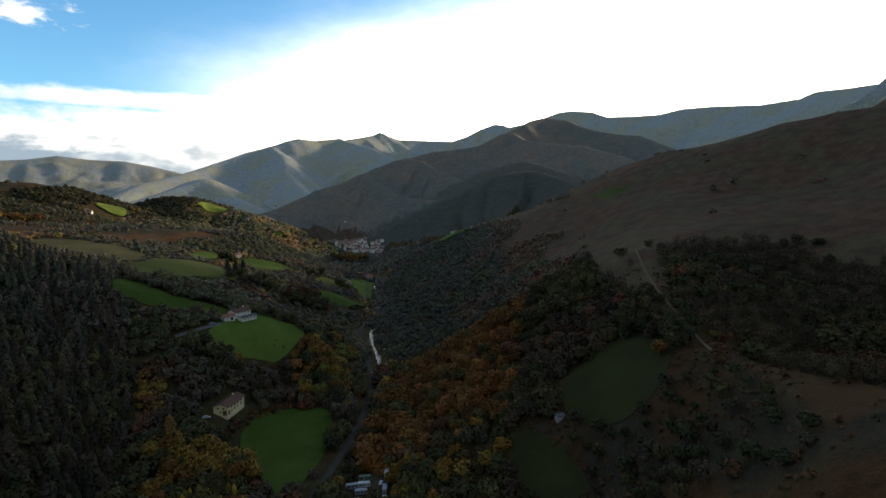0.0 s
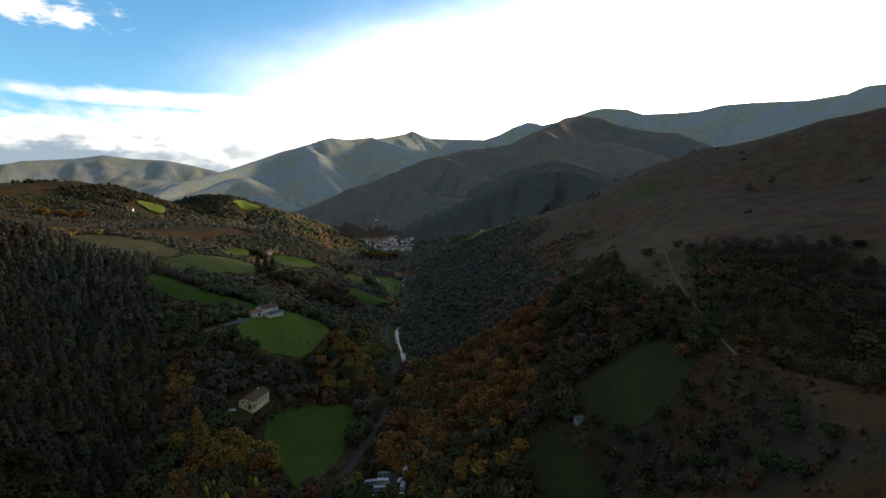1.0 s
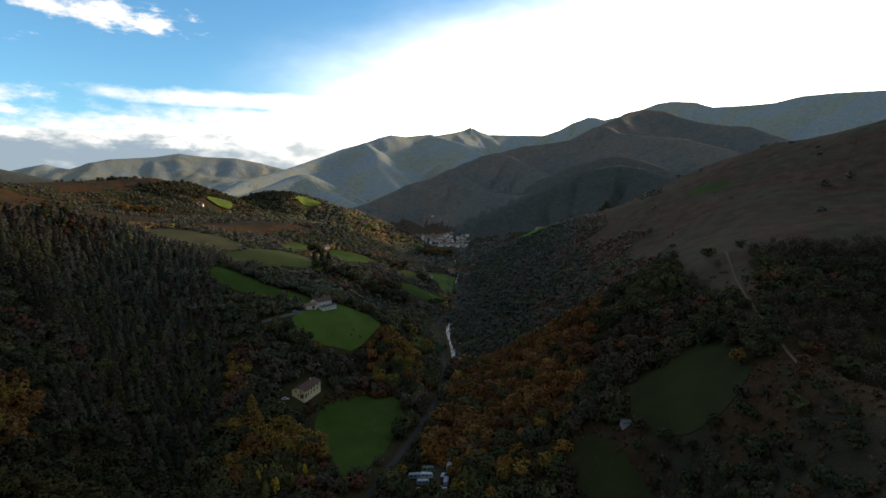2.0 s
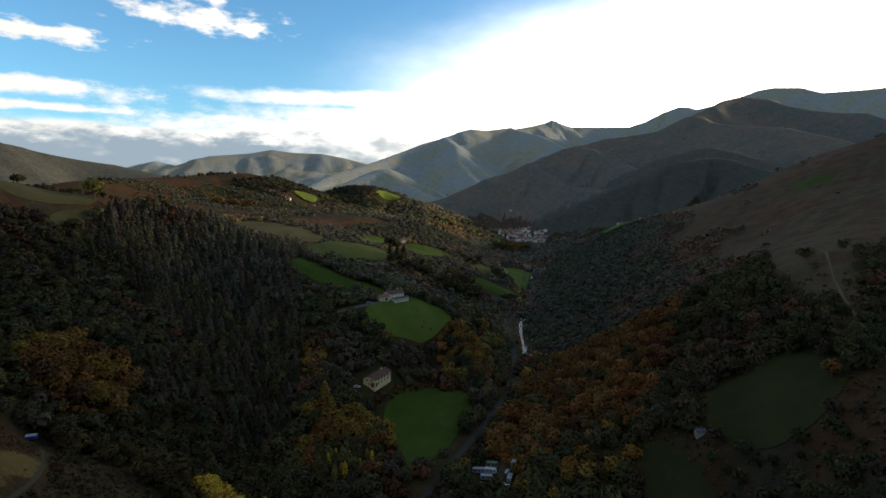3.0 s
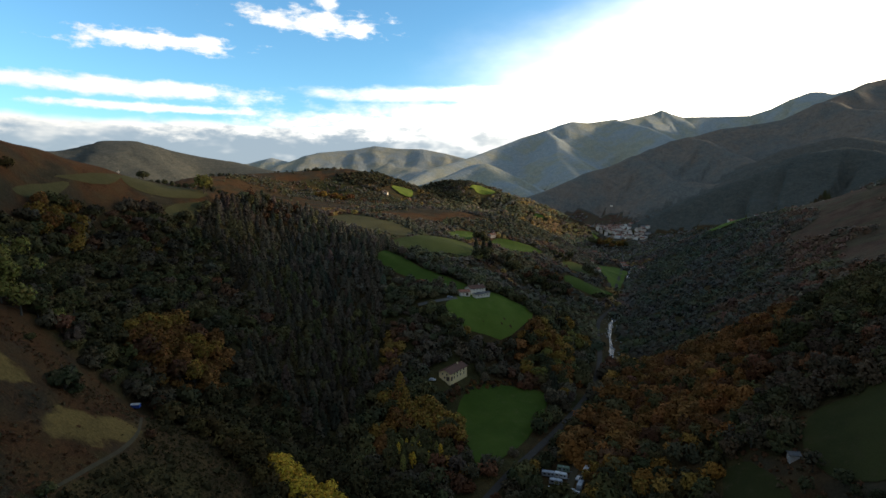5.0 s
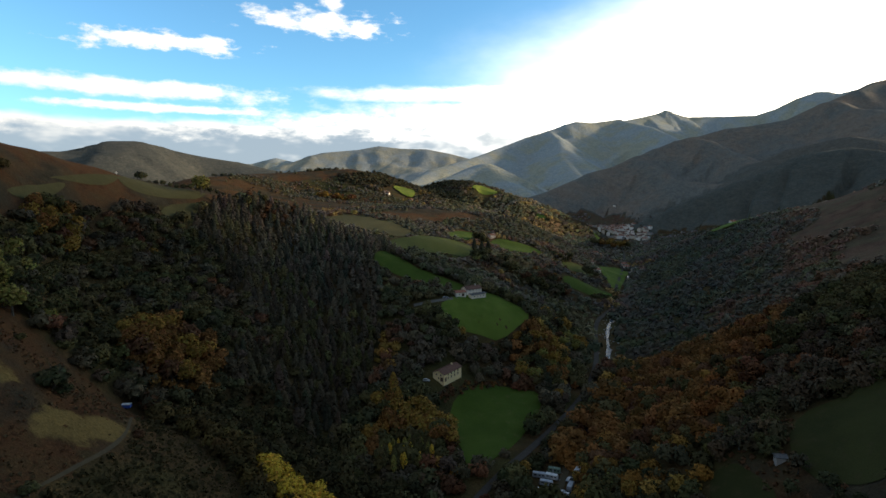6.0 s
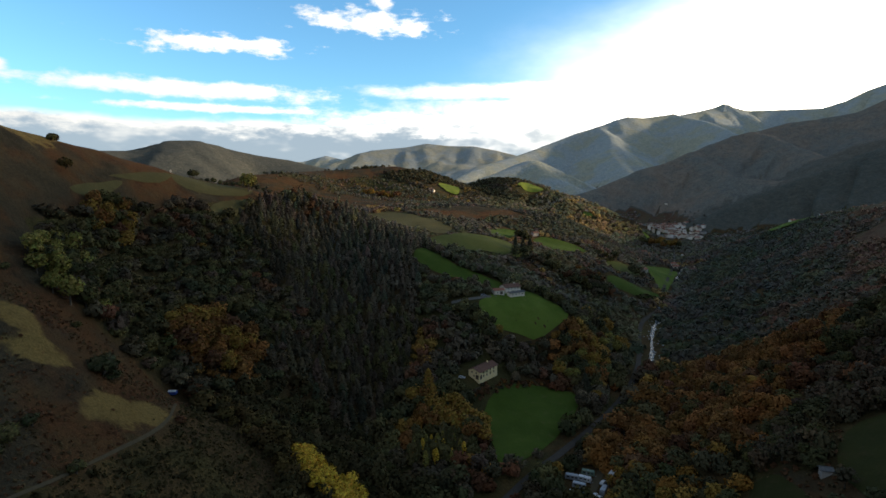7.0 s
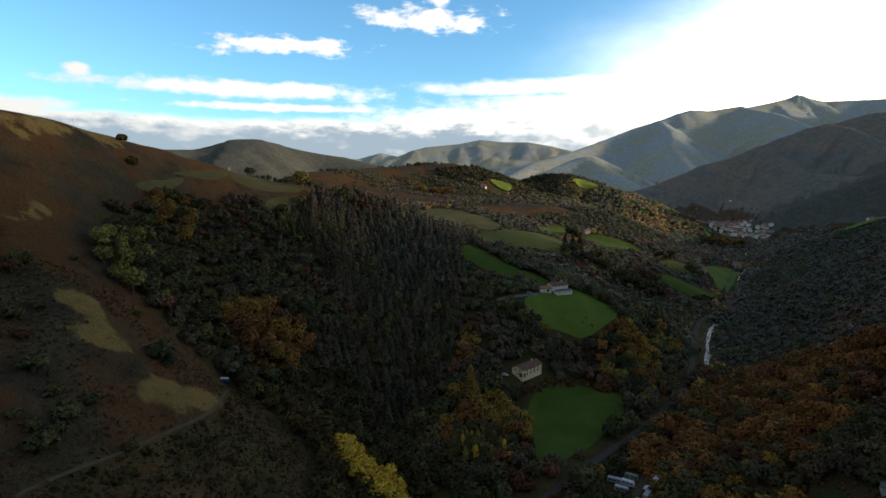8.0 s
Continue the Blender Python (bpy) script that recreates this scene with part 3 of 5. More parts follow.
def track_side(x, y):
    """True on the scrubby side of the knoll track."""
    return x > np.interp(y, [30, 52, 70, 86, 106, 131], [-100, -112, -121, -130, -142, -176])


def open_land(x, y):
    """How far each place is bracken heath, straw grass and hazed upland (0 to 1)."""
    z = ground_z(x, y)
    n = fractal(x, y, 90, 71, 3) * 2
    n2 = fractal(x, y, 35, 91, 3) * 2
    heath = np.zeros(np.shape(x))
    straw = np.zeros(np.shape(x))
    # right hill above its woods
    right = np.clip((x - 62 - 0.05 * np.maximum(y - 230, 0)) / 40 + n * 1.2, 0, 1) * (y < 1050) * (y > 20) * np.clip((z - 80) / 12 + n, 0, 1)
    crest = np.interp(y, [40, 100, 142, 205, 278, 357, 420], [100, 94, 102, 112, 122, 140, 160])
    right = right * np.where((x > crest) & (y < 360) & (y > 130), np.clip((z - 97) / 12 + n * 1.8, 0, 1), 1)
    heath = np.maximum(heath, right)
    low = np.interp(y, [90, 165, 228, 300, 360, 430], [48, 34, 32, 40, 52, 60])
    bank = (x > low) & (x < crest + 6) & (y > 70) & (y < 430)
    heath = np.maximum(heath, bank * np.clip(0.52 + n * 1.5 + 0.3 * np.clip((215 - y) / 40, 0, 1), 0, 0.95))
    # left hill and plateau
    left = np.clip((z - 121 - 0.02 * np.abs(y)) / 7 + n * 0.4, 0, 1) * (x < -190) * (y < 330)
    heath = np.maximum(heath, left)
    knoll = inside(KNOLL, x, y)
    heath = np.maximum(heath, knoll * np.where(track_side(x, y), 0.0, 0.9))
    for poly in STRAW.values():
        straw = np.maximum(straw, sum(inside(poly, x + dx, y + dy) * 0.15 for dx, dy in ((0, 0), (2.4, 0), (-2.4, 0), (0, 2.4), (0, -2.4))))
    straw = np.maximum(straw, left * np.clip(n2 * 1.3, 0, 0.6))
    straw = np.maximum(straw, (np.abs(x - crest + 6) < 9 + n2 * 8) * (y > 60) * (y < 215) * 0.28)
    straw = np.maximum(straw, right * np.clip(n2 * 1.4 - 0.45, 0, 0.5))
    # bracken behind the plateau and on the dark hill
    back = np.clip((-430 - x) / 60 + n, 0, 1) * (y < 860 + 0.1 * x)
    back = back * np.clip((x + 1080) / 80, 0, 1)
    heath = np.maximum(heath, back * 0.62)
    brown = inside([(-420, 560), (-410, 700), (-360, 770), (-270, 830), (-240, 800), (-330, 700), (-340, 600)], x, y)
    heath = np.maximum(heath, brown * np.clip(0.7 + n * 1.5, 0, 0.9))
    red = inside([(-1250, 640), (-1000, 690), (-840, 900), (-780, 1120), (-900, 1260), (-1060, 1100), (-1180, 900)], x, y)
    heath = np.maximum(heath, red * np.clip(0.8 + n, 0, 1))
    far = np.clip((np.hypot(x, y) - 900) / 400, 0, 1)
    heath = np.maximum(heath, far * np.clip(fractal(x, y, 420, 111, 3) * 3.0 + (z - 260) / 500, 0, 1) * 0.9 * (np.hypot(x, y) < 1350))
    # far hills beyond the knoll mountain, paled by haze in their ground colour
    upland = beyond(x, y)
    hillside = right * np.clip((y - 200) / 60 + n, 0, 1)
    heath, straw = heath * (1 - hillside), straw * (1 - hillside * 0.7)
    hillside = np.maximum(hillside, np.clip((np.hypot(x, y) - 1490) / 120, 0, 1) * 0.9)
    return heath, straw, upland, hillside
# landform end


def sheet(name, label, category, verts, quads, mat, kind="structure"):
    me = bpy.data.meshes.new(name)
    me.from_pydata(verts, [], quads)
    me.materials.append(mat)
    for poly in me.polygons:
        poly.use_smooth = True
    return tagged(new(name, me), label, category, kind=kind)


def make_ground():
    ny, nx = MX.shape
    me = bpy.data.meshes.new("ground")
    idx = np.arange(nx * ny).reshape(ny, nx)
    quads = np.stack([idx[:-1, :-1], idx[:-1, 1:], idx[1:, 1:], idx[1:, :-1]], -1).reshape(-1, 4)
    fill_mesh(me, np.stack([MX, MY, MZ], -1).reshape(-1, 3), quads)
    me.polygons.foreach_set("use_smooth", np.ones(len(quads), bool))
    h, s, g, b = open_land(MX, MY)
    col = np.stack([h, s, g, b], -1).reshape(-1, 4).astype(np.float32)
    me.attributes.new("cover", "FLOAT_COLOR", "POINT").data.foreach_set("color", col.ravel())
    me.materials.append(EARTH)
    tagged(new("ground", me), "autumn valley ground of leaf litter, bracken heath and rough grass", "ground", kind="structure")


def fill_mesh(me, verts, quads):
    verts, quads = np.asarray(verts, np.float32), np.asarray(quads, np.int32)
    me.vertices.add(len(verts))
    me.vertices.foreach_set("co", verts.ravel())
    me.loops.add(quads.size)
    me.loops.foreach_set("vertex_index", quads.ravel())
    me.polygons.add(len(quads))
    me.polygons.foreach_set("loop_start", np.arange(0, quads.size, quads.shape[1], dtype=np.int32))
    me.update(calc_edges=True)


make_ground()


def rounded(poly, rounds=1):
    for _ in range(rounds):
        out = []
        for (ax, ay), (bx, by) in zip(poly, poly[1:] + poly[:1]):
            out += [(ax * 0.75 + bx * 0.25, ay * 0.75 + by * 0.25), (ax * 0.25 + bx * 0.75, ay * 0.25 + by * 0.75)]
        poly = out
    return poly


def draped(name, poly, mat, label, lift=0.35, cut=5.0):
    """A patch of turf that follows the ground."""
    bm = bmesh.new()
    cx, cy = sum(p[0] for p in poly) / len(poly), sum(p[1] for p in poly) / len(poly)
    outline = []
    for x, y in rounded(poly, 1 if cy < 900 else 2):
        r = math.hypot(x - cx, y - cy)
        ragged = 7 if cy < 900 else 12
        grow = 1 + (1.0 + ragged * float(fractal(np.array(x), np.array(y), 2.9 * ragged, 401, 3))) / r
        outline.append((cx + (x - cx) * grow, cy + (y - cy) * grow))
    bm.faces.new([bm.verts.new((x, y, 0)) for x, y in outline])
    xs, ys = [p[0] for p in poly], [p[1] for p in poly]
    cut = max(cut, (max(xs) - min(xs)) / 30)
    for k in np.arange(math.ceil(min(xs) / cut) * cut, max(xs), cut):
        bmesh.ops.bisect_plane(bm, geom=bm.verts[:] + bm.edges[:] + bm.faces[:], plane_co=(k, 0, 0), plane_no=(1, 0, 0))
    for k in np.arange(math.ceil(min(ys) / cut) * cut, max(ys), cut):
        bmesh.ops.bisect_plane(bm, geom=bm.verts[:] + bm.edges[:] + bm.faces[:], plane_co=(0, k, 0), plane_no=(0, 1, 0))
    bmesh.ops.triangulate(bm, faces=bm.faces[:])
    for v in bm.verts:
        v.co.z = float(ground_z(v.co.x, v.co.y)) + lift
    me = bpy.data.meshes.new(name)
    bm.normal_update()
    bm.to_mesh(me)
    bm.free()
    me.materials.append(mat)
    me.polygons.foreach_set("use_smooth", np.ones(len(me.polygons), bool))
    return tagged(new(name, me), label, "meadow", kind="structure")


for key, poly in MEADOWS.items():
    draped("meadow", poly, GRASS_SUNLIT if key in ("sunny_a", "sunny_b", "village_side") else GRASS_SHADED if key in ("near", "strip", "slope", "mid", "mid_east") else GRASS, "green mown meadow among autumn woods", 0.35 if poly[0][1] < 900 else 2.2)
for key, poly in PASTURES.items():
    straw_field = key.startswith("plateau") or key == "mid_west"
    draped("pasture", poly, GRASS_STRAW if straw_field else GRASS_DARK if key.startswith("right") else GRASS_DRY, "straw-coloured upland pasture on the heath" if straw_field else "dull olive rough pasture bordered by trees", 0.35)

# ================= woods =================
SPECIES = {   # crown half width, crown half height, trunk height, leaf clump size
    "oak": (4.6, 3.9, 2.4, 1.35), "pine": (3.2, 5.0, 2.0, 1.25), "poplar": (2.2, 6.0, 2.5, 1.1), "bare": (3.6, 4.0, 2.4, 0.9), "bush": (2.2, 1.6, 0.2, 0.9),
}


def crown(kind, clumps, rng, lumps=4):
    """Leaf sprays (3 corners each) of one crown that stands on z = 0, and their normals."""
    w, h, trunk, size = SPECIES[kind]
    size *= (60 / clumps) ** 0.36
    d = rng.normal(size=(clumps, 3))
    d /= np.linalg.norm(d, axis=1)[:, None]
    if kind in ("oak", "bare", "bush"):
        centre = rng.normal(size=(lumps, 3))
        centre /= np.linalg.norm(centre, axis=1)[:, None]
        centre = centre * 0.52 * [1, 1, 0.75]
        c = centre[rng.randint(lumps, size=clumps)] + d * rng.uniform(0.35, 0.56, (clumps, 1))
        c = c * [w, w, h] + [0, 0, trunk + h * 0.95]
    else:
        t = rng.uniform(0, 1, clumps) ** 0.8
        prof = (1 - t) ** 0.7 * 0.9 + 0.12 if kind == "pine" else np.sin(np.pi * np.clip(t * 0.9 + 0.08, 0, 1)) ** 0.7
        a = rng.uniform(0, 2 * np.pi, clumps)
        r = prof * w * rng.uniform(0.55, 1.05, clumps)
        c = np.stack([np.cos(a) * r, np.sin(a) * r, trunk * 0.7 + t * 2 * h], -1)
        d = np.stack([np.cos(a), np.sin(a), np.full(clumps, 0.3)], -1)
    nrm = d + rng.normal(size=(clumps, 3)) * 0.45 + [0, 0, 0.55 if clumps > 60 else 1.0]
    nrm /= np.linalg.norm(nrm, axis=1)[:, None]
    side = np.cross(nrm, rng.normal(size=(clumps, 3)))
    side /= np.linalg.norm(side, axis=1)[:, None]
    up = np.cross(nrm, side)
    s = size * rng.uniform(0.5, 1.2, (clumps, 1))
    if kind == "bare":
        side, up = side * 0.3, up * 1.5
    cor = [c - side * s - up * s * 0.65, c + side * s * 0.9 - up * s * 0.75 - nrm * s * 0.3, c + side * s * 0.1 + up * s * 1.15]
    cor = np.stack(cor, 1).reshape(-1, 3)
    # rounded normals, as over the whole crown
    mid = np.array([0, 0, trunk + h * 0.7])
    out = (cor - mid) / [w, w, h]
    if kind in ("pine", "poplar"):
        out[:, 2] = 0.35
    near = clumps > 60
    out = out / np.linalg.norm(out, axis=1)[:, None] * (0.5 if near else 0.3) + np.repeat(nrm, 3, 0) * (0.5 if near else 0.15) + [0, 0, 0.6 if near else 0.9]
    return cor, out / np.linalg.norm(out, axis=1)[:, None]


def round_normals(me, normals):
    me.polygons.foreach_set("use_smooth", np.ones(len(me.polygons), bool))
    me.attributes.new("custom_normal", "FLOAT_VECTOR", "POINT").data.foreach_set("vector", np.asarray(normals, np.float32).ravel())
    me.update()


def trunk_faces(kind):
    w, h, trunk, size = SPECIES[kind]
    a = np.arange(3) * 2 * np.pi / 3
    low = np.stack([np.cos(a) * 0.3, np.sin(a) * 0.3, np.full(3, -0.6)], -1)
    top = np.stack([np.cos(a) * 0.12, np.sin(a) * 0.12, np.full(3, trunk + h * 0.7)], -1)
    return np.concatenate([np.stack([low[i], low[(i + 1) % 3], top[i]]) for i in range(3)])


def wood(name, label, groups, clumps, rng):
    """Many trees in one mesh. groups: kind -> (places, sizes, tints)."""
    vs, cs, ns = [], [], []
    for kind, (pos, size, tint) in groups.items():
        if not len(pos):
            continue
        shapes = [crown(kind, clumps, rng, 7 if clumps > 100 else 4) for _ in range(10)]
        if clumps >= 20:
            stem = trunk_faces(kind)
            flat = stem * [1, 1, 0] / np.linalg.norm(stem * [1, 1, 0], axis=1)[:, None]
            shapes = [(np.concatenate([a, stem]), np.concatenate([b, flat])) for a, b in shapes]
        pick = rng.randint(10, size=len(pos))
        for k, (shape, nor) in enumerate(shapes):
            m = pick == k
            a = rng.uniform(0, 2 * np.pi, m.sum())
            ca, sa = np.cos(a), np.sin(a)
            s = size[m]
            tall = s * rng.uniform(0.85, 1.2, m.sum())
            x = (shape[None, :, 0] * ca[:, None] - shape[None, :, 1] * sa[:, None]) * s[:, None]
            y = (shape[None, :, 0] * sa[:, None] + shape[None, :, 1] * ca[:, None]) * s[:, None]
            z = shape[None, :, 2] * tall[:, None]
            vs.append((np.stack([x, y, z], -1) + pos[m][:, None, :]).reshape(-1, 3))
            ns.append(np.stack([nor[None, :, 0] * ca[:, None] - nor[None, :, 1] * sa[:, None], nor[None, :, 0] * sa[:, None] + nor[None, :, 1] * ca[:, None],
                                np.repeat(nor[None, :, 2], m.sum(), 0)], -1).reshape(-1, 3))
            col = np.repeat(tint[m][:, None, :], shape.shape[0], 1)
            if clumps >= 20:
                col[:, -9:] = (0.09, 0.075, 0.06)
            cs.append(col.reshape(-1, 3))
    verts, cols = np.concatenate(vs), np.concatenate(cs)
    me = bpy.data.meshes.new(name)
    fill_mesh(me, verts, np.arange(len(verts)).reshape(-1, 3))
    round_normals(me, np.concatenate(ns))
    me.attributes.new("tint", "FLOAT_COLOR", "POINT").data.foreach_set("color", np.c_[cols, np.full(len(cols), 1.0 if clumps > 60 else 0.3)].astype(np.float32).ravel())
    me.materials.append(LEAF)
    return tagged(new(name, me), label, "woods", kind="stuff")


# the last two tints are greyed and lightened to carry haze
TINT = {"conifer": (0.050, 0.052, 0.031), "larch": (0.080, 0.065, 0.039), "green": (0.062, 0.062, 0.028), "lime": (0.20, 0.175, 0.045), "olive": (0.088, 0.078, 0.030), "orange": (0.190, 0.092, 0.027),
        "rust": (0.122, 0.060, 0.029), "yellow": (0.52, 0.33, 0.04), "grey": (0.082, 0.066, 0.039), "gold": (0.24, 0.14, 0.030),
        "slate": (0.126, 0.098, 0.072), "hazed_brown": (0.135, 0.104, 0.066)}


def scatter(x0, x1, y0, y1, gap, rng):
    nx, ny = int((x1 - x0) / gap), int((y1 - y0) / gap)
    i, j = np.meshgrid(np.arange(nx), np.arange(ny))
    return (x0 + (i + rng.uniform(0, 1, i.shape)) * gap).ravel(), (y0 + (j + rng.uniform(0, 1, j.shape)) * gap).ravel()


def clear_of_trees(x, y):
    h, s, g, b = open_land(x, y)
    h = np.maximum(h, b * (y < 1200))
    rng = np.random.RandomState(5)
    keep = rng.uniform(size=x.shape) > np.clip((np.maximum(h, s) - 0.3) * 3, 0, 0.995)
    for poly in list(MEADOWS.values()) + list(PASTURES.values()):
        keep &= ~inside(poly, x, y)
    for poly in list(MEADOWS.values()) + list(PASTURES.values()):
        wide = 2 if poly[0][1] < 600 else 6
        for dx, dy in ((0, 3), (0, 6 if poly[0][1] < 480 else 8), (wide, 1), (-wide, 1)):
            keep &= ~inside(poly, x + dx, y + dy)
    keep &= beyond(x, y) < 0.5
    keep &= ((to_line(RIVER, x, y) > 8.0) | (np.abs(y - 500) > 66))
    keep &= to_line(ROAD, x, y) > np.where(np.abs(y - 530) < 60, 4.2, np.where(y < 450, 5.2, 2.0))
    for line in (FARM_TRACK, KNOLL_TRACK, CREST_PATH):
        keep &= to_line(line, x, y) > 4
    keep &= ~inside([(-330, 1290), (-215, 1270), (-140, 1400), (-150, 1830), (-390, 1800), (-400, 1560)], x, y)
    for key in ("sunny_a", "sunny_b"):
        for back in (14, 22, 32, 42):
            keep &= ~inside(MEADOWS[key], x, y + back)
    keep &= ~inside(KNOLL, x, y)
    keep &= np.hypot(x + 34, y - 244) > 16
    keep &= ~inside([(-136, 280), (-106, 282), (-106, 316), (-132, 316)], x, y)
    keep &= np.hypot(x + 146, y - 376) > 17
    keep &= np.hypot(x + 186, y - 132) > 9
    patch = fractal(x, y, 120, 501, 4) * 2
    shoulder = np.interp(y, [200, 363, 489, 637, 740, 850], [96, 122, 160, 190, 205, 190])
    keep |= (b > 0.3) & (x > 0) & (y > 405) & (y < 1050) & (patch > np.where(x < shoulder, 0.04 + 0.12 * np.clip((x - 70) / 80, 0, 1), 0.9)) & (to_line(CREST_PATH, x, y) > 8)
    keep &= (x > -1000) | (patch > 0.42)
    return keep


def stand(x, y, rng):
    """Kind and tint of the trees at each place."""
    n = len(x)
    a, b = fractal(x, y, 130, 201, 3) * 2, fractal(x, y, 60, 221, 3) * 2
    kinds = np.full(n, "oak", dtype=object)
    tints = np.full(n, "grey", dtype=object)
    u = fractal(x, y, 48, 241, 3) * 2 + rng.normal(size=n) * 0.09
    u = np.argsort(np.argsort(u)) / max(n, 1)
    tints[:] = np.where(u < 0.24, "olive", np.where(u < 0.5, "green", np.where(u < 0.9, "grey", np.where(u < 0.975, "rust", "gold"))))
    w = 0.5 * u + 0.5 * rng.uniform(size=n)
    # orange oak wood on the right bank
    m = (x > -45) & (x < np.interp(y, [165, 228, 300, 440], [14, 24, 40, 62]) + a * 12) & (y > 165) & (y < 440)
    tints[m] = np.where(w[m] < 0.56, "orange", np.where(w[m] < 0.66, "rust", np.where(w[m] < 0.84, "olive", np.where(w[m] < 0.9, "gold", "green"))))
    m &= (y < 250 - 0.3 * x)
    tints[m] = np.where(w[m] < 0.2, "orange", np.where(w[m] < 0.6, "olive", np.where(w[m] < 0.85, "green", "gold")))
    m = (x > 20) & (y < 430) & (x > np.interp(y, [165, 228, 300, 440], [14, 24, 40, 62]) + a * 12)
    tints[m] = np.where(u[m] < 0.25, "olive", np.where(u[m] < 0.6, "green", np.where(u[m] < 0.9, "grey", "rust")))
    # darker wood further along the right bank, brown with bracken higher up
    m = (x > -80) & (y >= 430) & (y < 1300)
    bank = m
    high = np.clip((x - np.interp(y, [430, 700, 1000], [0, 20, 30])) / 90, 0, 1)
    tints[m] = np.where(u[m] < 0.1, "olive", np.where(u[m] < 0.45 - 0.3 * high[m], "green", np.where(u[m] < 0.93 - 0.4 * high[m], "grey", "rust")))
    # plantation on the left slope
    m = (x > -330) & (x < -135) & (y > 190) & (y < 460) & (x + 0.42 * (y - 200) + a * 50 < -150)
    own = rng.uniform(size=n)
    kinds[m] = np.where(own[m] < 0.88, "pine", "oak")
    mixed = u
    u = 0.45 * u + 0.55 * own
    tints[m] = np.where(u[m] < 0.3, "conifer", np.where(u[m] < 0.65, "larch", np.where(u[m] < 0.75, "grey", "olive")))
    u = mixed
    # mixed wood under the left hill
    m = (x < -205) & (y < 250) & (y > 80)
    kinds[m] = "oak"
    tints[m] = np.where(w[m] < 0.3, "green", np.where(w[m] < 0.6, "olive", np.where(w[m] < 0.86, "grey", np.where(w[m] < 0.95, "rust", "gold"))))
    # scrub wood under the knoll, and bare wood behind the crest path
    m = ((x > -185) & (x < -90) & (y < 205) & (y > 110)) | ((x > 100) & (y < 360))
    kinds[m] = np.where(u[m] < 0.7, "bare", "oak")
    tints[m] = np.where(u[m] < 0.7, "grey", np.where(u[m] < 0.84, "green", np.where(u[m] < 0.9, "olive", "rust")))
    m &= x < 0
    kinds[m] = "oak"
    tints[m] = np.where(u[m] < 0.7, "green", "olive")
    # copper oaks beside the trailer
    m = (np.hypot((x + 208), (y - 172)) < 22)
    kinds[m] = "oak"
    tints[m] = np.where(u[m] < 0.75, "orange", "gold")
    # golden trees near the stone house
    m = (np.hypot((x + 112), (y - 232)) < 22) | (np.hypot((x + 84), (y - 372)) < 26)
    tints[m] = np.where(u[m] < 0.4, "gold", np.where(u[m] < 0.68, "orange", "olive"))
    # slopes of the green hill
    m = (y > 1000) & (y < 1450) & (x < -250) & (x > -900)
    sunlit_slope = m
    tints[m] = np.where(u[m] < 0.3, "olive", np.where(u[m] < 0.7, "green", np.where(u[m] < 0.93, "hazed_brown", "gold")))
    # gold foliage of the flank, partly low sun put into its colour
    m = np.hypot((x + 345) / 1.3, (y - 1195) / 1.2) < 85
    tints[m] = np.where(u[m] < 0.22, "orange", np.where(u[m] < 0.5, "gold", np.where(u[m] < 0.75, "rust", "olive")))
    # knoll mountain and its neighbours: half bare woods, with haze greyed into the tints
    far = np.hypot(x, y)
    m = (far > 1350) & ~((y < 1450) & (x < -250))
    tints[m] = np.where(u[m] < 0.66, "slate", np.where(u[m] < 0.94, "hazed_brown", "rust"))
    # dark spur before it
    m = (y > 1080) & (y < 1750) & (x > -160)
    tints[m] = np.where(u[m] < 0.3, "green", np.where(u[m] < 0.7, "grey", np.where(u[m] < 0.9, "slate", "rust")))
    m = (x < -900) & (y < 2000)
    tints[m] = np.where(u[m] < 0.3, "green", np.where(u[m] < 0.8, "grey", "olive"))
    # regional brightness: shade, haze and low sun put into the leaf colours
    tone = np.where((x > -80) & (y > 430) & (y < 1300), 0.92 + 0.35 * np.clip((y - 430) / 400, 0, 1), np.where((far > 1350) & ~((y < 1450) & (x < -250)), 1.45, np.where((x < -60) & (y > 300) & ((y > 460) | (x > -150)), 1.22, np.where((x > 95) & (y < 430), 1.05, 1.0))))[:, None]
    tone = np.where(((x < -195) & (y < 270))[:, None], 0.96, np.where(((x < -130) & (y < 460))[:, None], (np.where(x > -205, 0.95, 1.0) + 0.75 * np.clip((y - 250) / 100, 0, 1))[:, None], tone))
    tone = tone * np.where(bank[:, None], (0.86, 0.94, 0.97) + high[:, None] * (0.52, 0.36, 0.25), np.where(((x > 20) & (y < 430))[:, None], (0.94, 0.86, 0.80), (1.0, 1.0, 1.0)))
    # the green hill's right flank is brightened as if by low sun
    tone = np.where((x < -900)[:, None], 0.7, np.where(sunlit_slope[:, None], 0.6 + 1.5 * np.clip((x + 620) / 240, 0, 1)[:, None], tone))
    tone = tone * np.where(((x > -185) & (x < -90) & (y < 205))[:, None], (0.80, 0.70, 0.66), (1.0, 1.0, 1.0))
    # bluer further up the valley: distance haze put into the leaf colours
    haze = np.clip((far - 160) / 400, 0, 1)[:, None]
    tone = tone * ((1.08, 1.0, 0.96) + haze * (np.array((0.94, 1.0, 1.18)) - (1.08, 1.0, 0.96)))
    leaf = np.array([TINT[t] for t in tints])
    calm = np.clip((far - 380) / 250, 0, 1)[:, None] * 0.36 * (1 - sunlit_slope[:, None])
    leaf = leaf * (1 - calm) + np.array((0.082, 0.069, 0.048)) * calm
    warm = sunlit_slope[:, None] * 0.45
